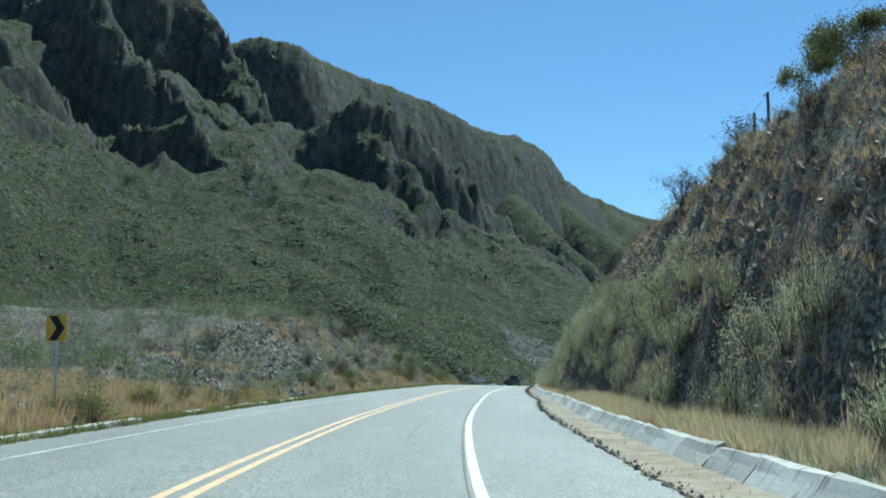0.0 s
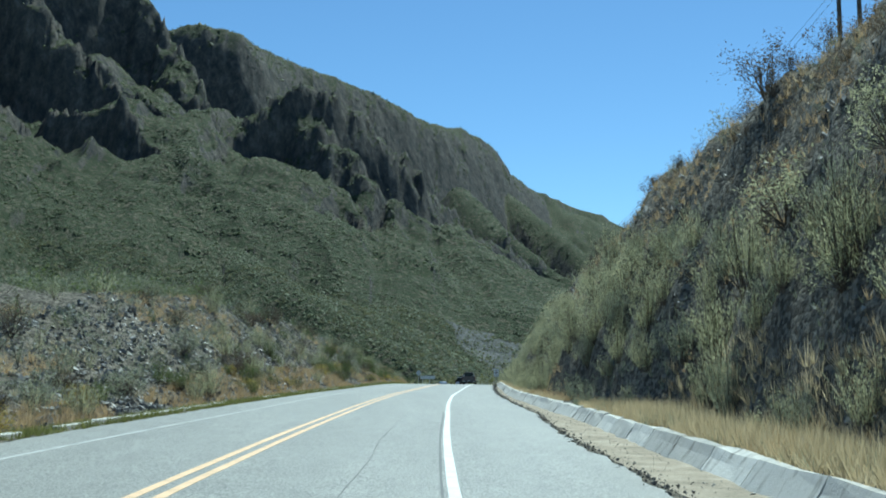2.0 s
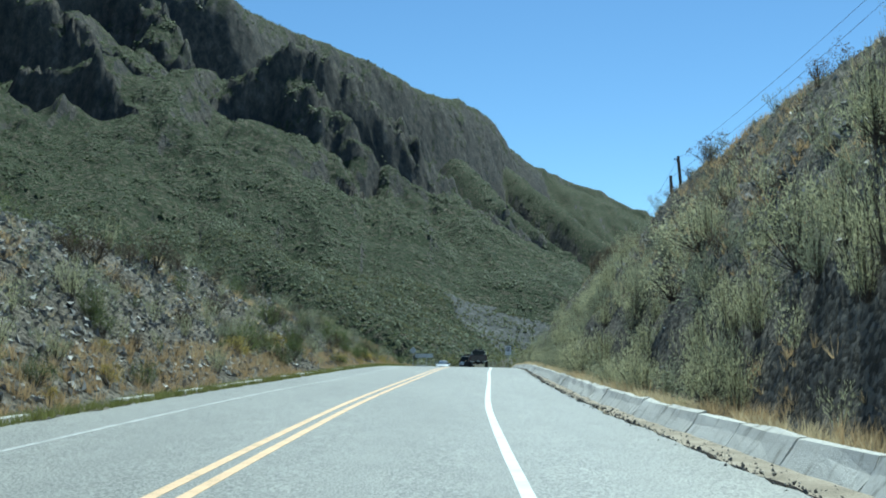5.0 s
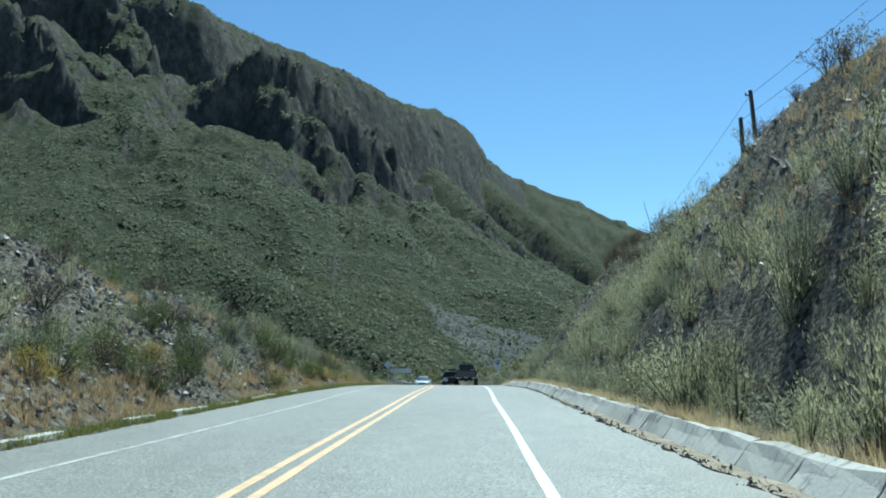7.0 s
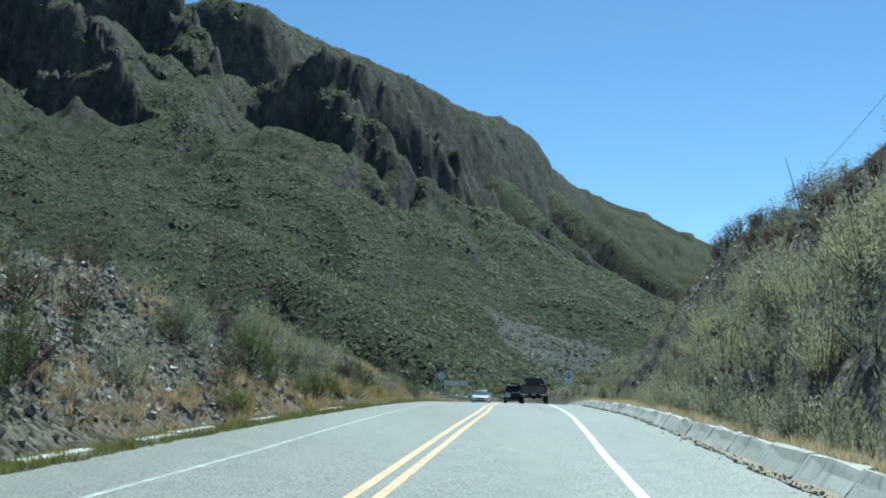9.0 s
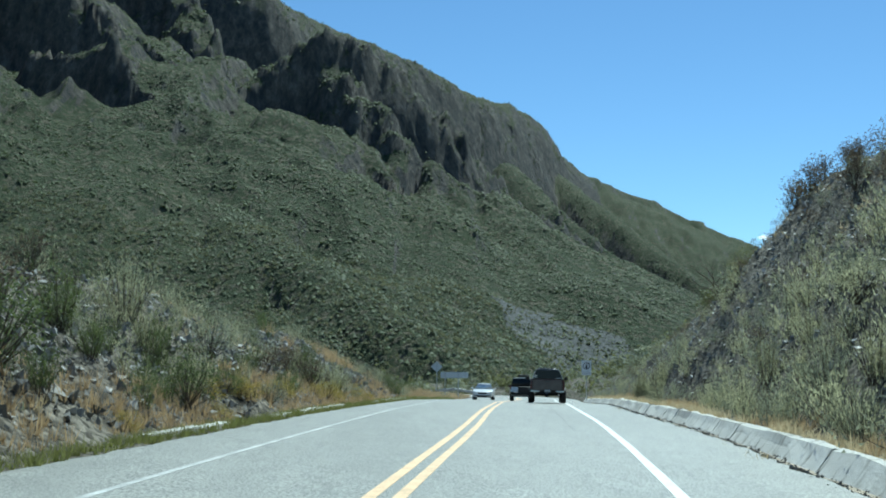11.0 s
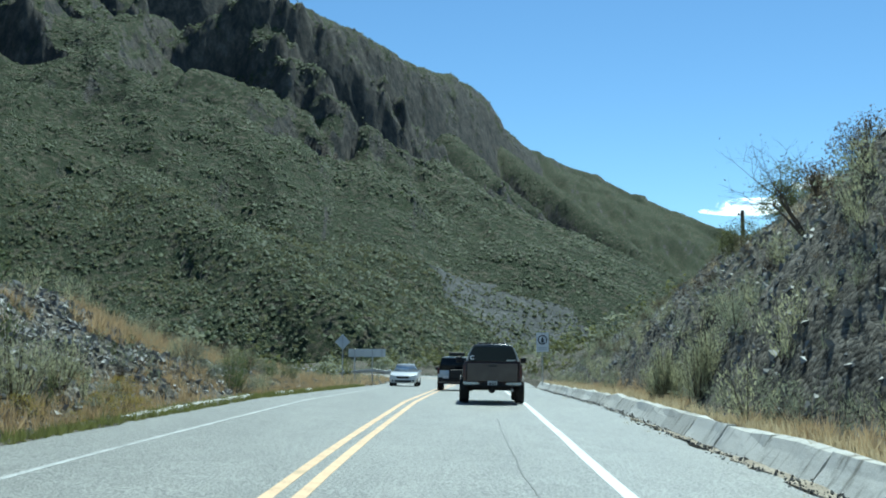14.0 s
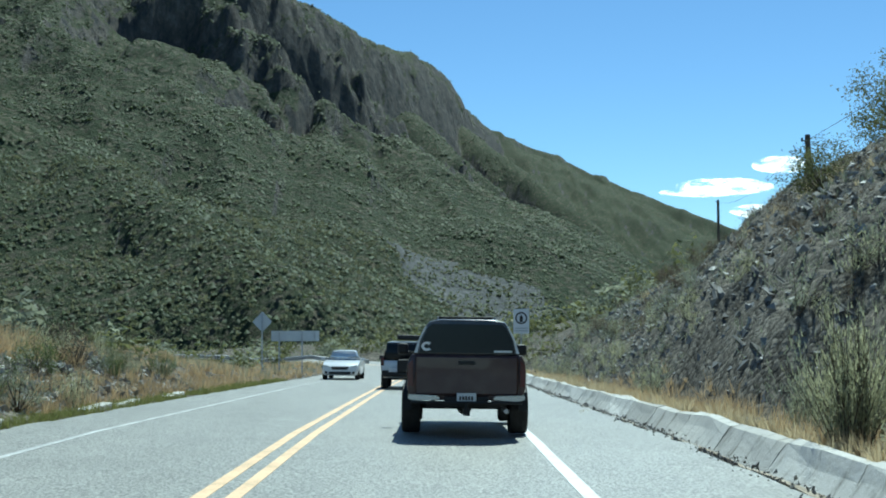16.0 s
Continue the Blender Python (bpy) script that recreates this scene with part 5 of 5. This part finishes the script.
def pickup():
    ob = tagged(new("pickup_truck"), "dark maroon pickup truck with a camper shell and roof rack", "truck")
    lower = [(0.70, 0.58), (0.86, 0.62), (0.915, 0.78), (0.925, 1.0), (0.905, 1.18), (0.84, 1.29)]
    body = loft([(0.10, lower), (0.16, [(x * 1.005, z) for x, z in lower]), (2.2, lower), (3.9, lower), (4.0, [(x, min(z, 1.22)) for x, z in lower]), (4.95, [(x * 0.97, min(z, 1.14)) for x, z in lower]), (5.1, [(x * 0.9, min(z, 1.0)) for x, z in lower])])
    part("body", softened(body, 0.025), M_MAROON, ob, "dark maroon painted body", True)
    bm = bmesh.new()
    box(bm, (-0.80, 0.055, 0.66), (0.80, 0.115, 1.27), 0.03)
    part("tailgate", bm, M_MAROON, ob)
    part("tailgate_handle", box(bmesh.new(), (-0.13, 0.035, 1.13), (0.13, 0.056, 1.19), 0.01), M_BLACK, ob, "black tailgate handle")
    shell = [(0.82, 1.29), (0.79, 1.36), (0.72, 1.55), (0.635, 1.72), (0.58, 1.785), (0.40, 1.825)]
    skin = loft([(0.10, shell), (0.16, [(x * 1.01, z + (0.01 if z > 1.5 else 0)) for x, z in shell]), (1.2, [(x * 1.02, z + (0.02 if z > 1.5 else 0)) for x, z in shell]), (2.15, shell)])
    part("camper_shell", softened(skin, 0.02), M_SHELL, ob, "grey-black camper shell", True)
    part("rear_window", plate(bmesh.new(), [(-0.735, 1.31), (0.735, 1.31), (0.70, 1.50), (0.60, 1.71), (0.54, 1.755), (-0.54, 1.755), (-0.60, 1.71), (-0.70, 1.50)], 0.075, 0.104), M_TINT, ob, "large dark tinted rear window")
    for sx in (-1, 1):
        bm = plate(bmesh.new(), [(sx * 0.815, 1.31), (sx * 0.765, 1.31), (sx * 0.725, 1.50), (sx * 0.622, 1.725), (sx * 0.655, 1.71), (sx * 0.735, 1.55)], 0.080, 0.110)
        part("window_pillar", bm, M_SIGN_BACK, ob, "pale shell edge")
        bm = plate(bmesh.new(), [(sx * 0.83, 0.80), (sx * 0.905, 0.80), (sx * 0.905, 1.14), (sx * 0.83, 1.20)], 0.06, 0.12)
        part("tail_lamp", bm, M_REDLENS, ob, "red tail lamp")
        bm = plate(bmesh.new(), [(sx * 0.40, 0.60), (sx * 0.44, 0.655), (sx * 0.90, 0.675), (sx * 0.90, 0.60), (sx * 0.78, 0.575), (sx * 0.60, 0.585)], 0.0, 0.10)
        bmesh.ops.bevel(bm, geom=bm.edges[:], offset=0.012, segments=2, affect="EDGES")
        part("bumper_corner", bm, M_CHROME, ob, "chrome bumper corner")
        bm = bmesh.new()
        box(bm, (sx * 1.08 - 0.10, 3.25, 1.25), (sx * 1.08 + 0.10, 3.37, 1.46), 0.05)
        box(bm, (min(sx * 0.80, sx * 1.02), 3.29, 1.26), (max(sx * 0.80, sx * 1.02), 3.33, 1.31), 0.01)
        part("mirror", bm, M_BLACK, ob, "black door mirror")
        # flared arch over the rear wheel
        bm = bmesh.new()
        for k in range(9):
            a0, a1 = math.pi * k / 9, math.pi * (k + 1) / 9
            quad = []
            for a in (a0, a1):
                for w in (0.86, 1.0):
                    for rr_ in (0.46, 0.50):
                        quad.append(bm.verts.new((sx * w, 1.25 + rr_ * math.cos(a), 0.39 + rr_ * math.sin(a) * 0.93)))
            i0, o0, i0b, o0b, i1, o1, i1b, o1b = quad
            for f in ((i0, i1, o1, o0), (i0b, o0b, o1b, i1b), (o0, o1, o1b, o0b), (i0, i0b, i1b, i1)):
                bm.faces.new(f)
        bmesh.ops.recalc_face_normals(bm, faces=bm.faces)
        part("wheel_arch", bm, M_BLACK, ob, "black flared wheel arch")
        for yw in (1.25, 4.35):
            wheel(ob, sx * 0.87, yw, 0.40, 0.30, M_STEEL)
        bm = bmesh.new()
        rod(bm, (sx * 0.45, 0.35, 1.865), (sx * 0.45, 2.0, 1.865), 0.014)
        for yw in (0.42, 1.2, 1.95):
            rod(bm, (sx * 0.45, yw, 1.80), (sx * 0.45, yw, 1.865), 0.013)
        part("rack_rail", bm, M_STEEL, ob, "grey metal roof rail")
        part("rear_spring", box(bmesh.new(), (sx * 0.52 - 0.04, 0.6, 0.46), (sx * 0.52 + 0.04, 1.9, 0.56), 0.01), M_BLACK, ob)
    for yw in (0.42, 1.2, 1.95):
        part("rack_bar", rod(bmesh.new(), (-0.47, yw, 1.87), (0.47, yw, 1.87), 0.012), M_BLACK, ob)
    cab = [(0.84, 1.28), (0.80, 1.38), (0.70, 1.62), (0.63, 1.72), (0.5, 1.75)]
    part("cab", softened(loft([(2.2, cab), (2.6, cab), (3.5, cab), (4.15, [(x, 1.22 + (z - 1.28) * 0.12) for x, z in cab])]), 0.02), M_MAROON, ob, smooth=True)
    part("step_bumper", box(bmesh.new(), (-0.86, -0.05, 0.535), (0.86, 0.06, 0.575), 0.015), M_BLACK, ob, "black step bumper")
    part("bumper_middle", box(bmesh.new(), (-0.34, 0.0, 0.54), (0.34, 0.05, 0.64), 0.012), M_BLACK, ob)
    licence = part("number_plate", box(bmesh.new(), (-0.15, -0.015, 0.55), (0.15, 0.0, 0.70), 0.006), M_SIGN_BACK, ob, "pale number plate")
    for k in range(5):
        part("bar", box(bmesh.new(), (-0.11 + 0.045 * k, -0.020, 0.59), (-0.08 + 0.045 * k, -0.016, 0.65)), M_BLACK, licence)
    bm = bmesh.new()
    box(bm, (-0.62, 0.10, 0.48), (0.62, 0.18, 0.54), 0.01)
    box(bm, (-0.05, -0.12, 0.36), (0.05, 0.16, 0.46), 0.01)
    rod(bm, (0, -0.1, 0.44), (0, -0.1, 0.54), 0.03)
    part("tow_hitch", bm, M_BLACK, ob, "black steel tow hitch")
    bm = bmesh.new()
    rod(bm, (-0.75, 1.25, 0.43), (0.75, 1.25, 0.43), 0.04, sides=10)
    bmesh.ops.create_uvsphere(bm, u_segments=14, v_segments=8, radius=0.13, matrix=Matrix.Translation((0.0, 1.22, 0.43)))
    part("rear_axle", bm, M_BLACK, ob)
    part("exhaust", rod(bmesh.new(), (0.62, 0.12, 0.42), (0.62, 1.6, 0.46), 0.035, sides=10), M_STEEL, ob)
    part("front_axle", rod(bmesh.new(), (-0.75, 4.35, 0.44), (0.75, 4.35, 0.44), 0.04, sides=10), M_BLACK, ob)
    part("chassis", box(bmesh.new(), (-0.55, 2.2, 0.5), (0.55, 5.0, 0.62), 0.02), M_BLACK, ob)
    # plain sticker shapes on the window
    bm = bmesh.new()
    for k in range(10):
        a0, a1 = 0.75 + 4.8 * k / 10, 0.75 + 4.8 * (k + 1) / 10
        bm.faces.new([bm.verts.new((-0.62 + r_ * 1.2 * math.cos(a), 0.070, 1.41 + r_ * math.sin(a))) for a, r_ in ((a0, 0.035), (a1, 0.035), (a1, 0.072), (a0, 0.072))])
    part("sticker", bm, M_SIGN_WHITE, ob, "pale curved window sticker")
    part("sticker", plate(bmesh.new(), [(0.42, 1.325), (0.70, 1.325), (0.70, 1.355), (0.42, 1.355)], 0.068, 0.072), M_SIGN_BACK, ob, "pale window sticker bar")
    return ob


def passenger_car(name, label, shape, body_m, glass_m, roof_m, width, track):
    """A closed car from its side stations: (y, sill z, belt z, roof z, half width at the belt, at the roof)."""
    ob = tagged(new(name), label, "car")
    low = [(y, [(hw * 0.86, s), (hw * 0.97, s + 0.10), (hw, (s + b) / 2 + 0.06), (hw * 0.97, b)]) for y, s, b, r, hw, rw in shape]
    part("body", softened(loft(low), 0.03), body_m, ob, "", True)
    up = [(y, [(hw * 0.955, b - 0.01), (rw * 1.06, b + (r - b) * 0.6), (rw, r - 0.03)]) for y, s, b, r, hw, rw in shape if r > b + 0.05]
    # dark tint on the SUV, painted pale reflection on the sedan
    part("window_glass", loft(up), glass_m, ob, "car window glass", True)
    top = [(y, [(rw * 1.02, r - 0.035), (rw * 0.9, r), (rw * 0.4, r + 0.02)]) for y, s, b, r, hw, rw in up_roof(shape)]
    part("roof", softened(loft(top), 0.01), roof_m, ob, "", True)
    return ob


def up_roof(shape):
    peak = max(r for _, _, _, r, _, _ in shape)
    return [s for s in shape if s[3] > peak - 0.12]


def suv():
    hw = 0.93
    shape = [(0.0, 0.45, 1.05, 1.60, hw * 0.96, 0.66), (0.12, 0.40, 1.06, 1.72, hw, 0.70), (1.6, 0.40, 1.05, 1.76, hw, 0.72), (2.7, 0.40, 1.04, 1.70, hw, 0.70), (3.35, 0.40, 1.03, 1.12, hw, 0.74), (3.4, 0.40, 1.03, 1.03, hw, 0.74), (4.3, 0.42, 0.95, 0.95, hw * 0.97, 0.7), (4.5, 0.5, 0.8, 0.8, hw * 0.9, 0.7)]
    ob = passenger_car("sport_utility_vehicle", "silver sport utility vehicle with a roof load on the road", shape, M_SILVER, M_TINT, M_PEARL, 1.86, 1.6)
    for sx in (-1, 1):
        for yw in (0.85, 3.55):
            wheel(ob, sx * 0.80, yw, 0.37, 0.25, M_STEEL)
        part("tail_lamp", box(bmesh.new(), (sx * 0.86 - 0.06, -0.03, 0.85), (sx * 0.86 + 0.06, 0.06, 1.15), 0.02), M_REDLENS, ob, "red tail lamp")
        part("mirror", box(bmesh.new(), (sx * 1.03 - 0.10, 2.85, 1.05), (sx * 1.03 + 0.10, 2.97, 1.22), 0.03), M_BLACK, ob, "black door mirror")
        part("roof_rail", rod(bmesh.new(), (sx * 0.62, 0.4, 1.83), (sx * 0.62, 2.3, 1.83), 0.02), M_BLACK, ob)
    part("bumper", box(bmesh.new(), (-0.88, -0.10, 0.45), (0.88, 0.05, 0.68), 0.04), M_BLACK, ob, "dark rear bumper")
    part("cargo_carrier", box(bmesh.new(), (-0.35, -0.55, 0.52), (0.75, -0.08, 0.60), 0.01), M_BLACK, ob, "black rear carrier")
    bm = bmesh.new()
    box(bm, (-0.30, -0.50, 0.60), (0.70, -0.12, 1.08), 0.06)
    part("cargo_case", bm, M_BLACK, ob, "black case on the rear carrier")
    bm = bmesh.new()
    box(bm, (-0.35, 0.3, 1.80), (0.5, 1.5, 1.98), 0.06)
    part("roof_bag", bm, M_BLACK, ob, "black roof bag")
    part("number_plate", box(bmesh.new(), (-0.62, -0.115, 0.62), (-0.32, -0.10, 0.76), 0.005), M_SIGN_WHITE, ob, "white number plate")
    part("axle", rod(bmesh.new(), (-0.7, 0.85, 0.37), (0.7, 0.85, 0.37), 0.05), M_BLACK, ob)
    return ob


def sedan():
    hw = 0.90
    shape = [(0.0, 0.30, 0.62, 0.62, hw * 0.88, 0.6), (0.12, 0.22, 0.72, 0.72, hw * 0.96, 0.6), (0.9, 0.20, 0.86, 0.86, hw, 0.62), (1.25, 0.20, 0.92, 0.95, hw, 0.66), (2.0, 0.20, 0.95, 1.40, hw, 0.58), (2.8, 0.20, 0.96, 1.45, hw, 0.57), (3.5, 0.20, 0.98, 1.36, hw, 0.56), (4.1, 0.22, 1.0, 1.04, hw, 0.62), (4.6, 0.30, 0.95, 0.95, hw * 0.92, 0.6)]
    ob = passenger_car("sedan_car", "white sedan car coming along the opposite lane", shape, M_PEARL, M_WINDSCREEN, M_PEARL, 1.8, 1.55)
    for sx in (-1, 1):
        for yw in (0.85, 3.65):
            wheel(ob, sx * 0.79, yw, 0.32, 0.21, M_STEEL)
        bm = plate(bmesh.new(), [(sx * 0.48, 0.60), (sx * 0.80, 0.63), (sx * 0.82, 0.73), (sx * 0.55, 0.68)], -0.03, 0.12)
        part("headlight", bm, M_LENS, ob, "clear headlight")
        part("mirror", box(bmesh.new(), (sx * 0.99 - 0.10, 1.55, 0.93), (sx * 0.99 + 0.10, 1.66, 1.06), 0.03), M_PEARL, ob)
        part("fog_lamp", rod(bmesh.new(), (sx * 0.66, -0.02, 0.36), (sx * 0.66, 0.1, 0.36), 0.06, sides=12), M_BLACK, ob)
    part("grille", plate(bmesh.new(), [(-0.36, 0.50), (0.36, 0.50), (0.44, 0.64), (-0.44, 0.64)], -0.02, 0.1), M_BLACK, ob, "dark grille")
    part("lower_grille", plate(bmesh.new(), [(-0.5, 0.28), (0.5, 0.28), (0.55, 0.40), (-0.55, 0.40)], -0.02, 0.1), M_BLACK, ob, "dark lower grille")
    return ob


def on_road(ob, x, y, backwards=False):
    """Stand a vehicle on the road, along its slope and bend."""
    turn = -math.atan(float(road_x(y + 2) - road_x(y - 2)) / 4)
    pitch = math.atan(float(road_z(y + 3) - road_z(y - 3)) / 6)
    d = x - float(road_x(y))
    ob.matrix_basis = Matrix.Translation((x, y, float(bed_z(y, d)) + 0.004)) @ Matrix.Rotation(turn + (math.pi if backwards else 0), 4, "Z") @ Matrix.Rotation(-pitch if backwards else pitch, 4, "X") @ Matrix.Rotation(math.atan(float(cross_fall(y))), 4, "Y")


on_road(pickup(), 11.22, 184.1)
on_road(suv(), 11.75, 208.5)
on_road(sedan(), 9.4, 222.5)


# ---- clouds low over the far ridge ----
M_CLOUD, c_nodes, c_links, c_p = shader("cloud", 1.0, 0, 0.0)
c_p.inputs["Base Color"].default_value = (0.95, 0.95, 0.95, 1)
# white emission stands in for sunlight scattered through the vapour
c_p.inputs["Emission Color"].default_value = (1.0, 1.0, 1.0, 1)
c_p.inputs["Emission Strength"].default_value = 0.9
c_t = c_nodes.new("ShaderNodeBsdfTranslucent")
c_t.inputs["Color"].default_value = (0.98, 0.98, 0.98, 1)
c_clear = c_nodes.new("ShaderNodeBsdfTransparent")
c_mix, c_out = c_nodes.new("ShaderNodeMixShader"), c_nodes.new("ShaderNodeMixShader")
c_mix.inputs[0].default_value = 0.45
c_links.new(c_p.outputs[0], c_mix.inputs[1])
c_links.new(c_t.outputs[0], c_mix.inputs[2])
c_at = c_nodes.new("ShaderNodeTexCoord").outputs["Object"]
c_noise = noisy(c_nodes, c_links, c_at, 0.009, 6, 0.6, (1.0, 0.3, 4.5))
c_gap = c_nodes.new("ShaderNodeMapRange")
c_gap.inputs[1].default_value, c_gap.inputs[2].default_value = 0.44, 0.58
c_links.new(c_noise, c_gap.inputs[0])
c_links.new(c_gap.outputs[0], c_out.inputs[0])
c_links.new(c_clear.outputs[0], c_out.inputs[1])
c_links.new(c_mix.outputs[0], c_out.inputs[2])
c_links.new(c_out.outputs[0], c_nodes["Material Output"].inputs["Surface"])


def cloud(x, y, z, wide, high, seed):
    """A flat-based heap of vapour, as a lumpy lens."""
    r = np.random.default_rng(seed)
    n, k = 40, 12
    a, b = np.meshgrid(np.linspace(0, 2 * math.pi, n), np.linspace(-0.5 * math.pi, 0.5 * math.pi, k), indexing="ij")
    lump = 1 + 0.35 * fbm(np.cos(a) * 2 + seed, np.sin(a) * 2 + b, 3, seed)
    X = np.cos(a) * np.cos(b) * wide * lump
    Y = np.sin(a) * np.cos(b) * wide * 0.5 * lump
    Z = np.sin(b) * high * lump
    ob = put("cloud", sheet_of("cloud", X, Y, Z), M_CLOUD)
    ob.location = (x, y, z)
    return tagged(ob, "small bright white wispy cloud low over the ridge", "cloud", "clouds over the ridge")


cloud(1450, 4300, 478, 165, 27, 1)
cloud(1330, 4310, 456, 140, 14, 2)
cloud(1560, 4320, 390, 95, 22, 3)
cloud(1660, 4330, 566, 105, 28, 4)
cloud(1585, 4340, 322, 60, 10, 5)
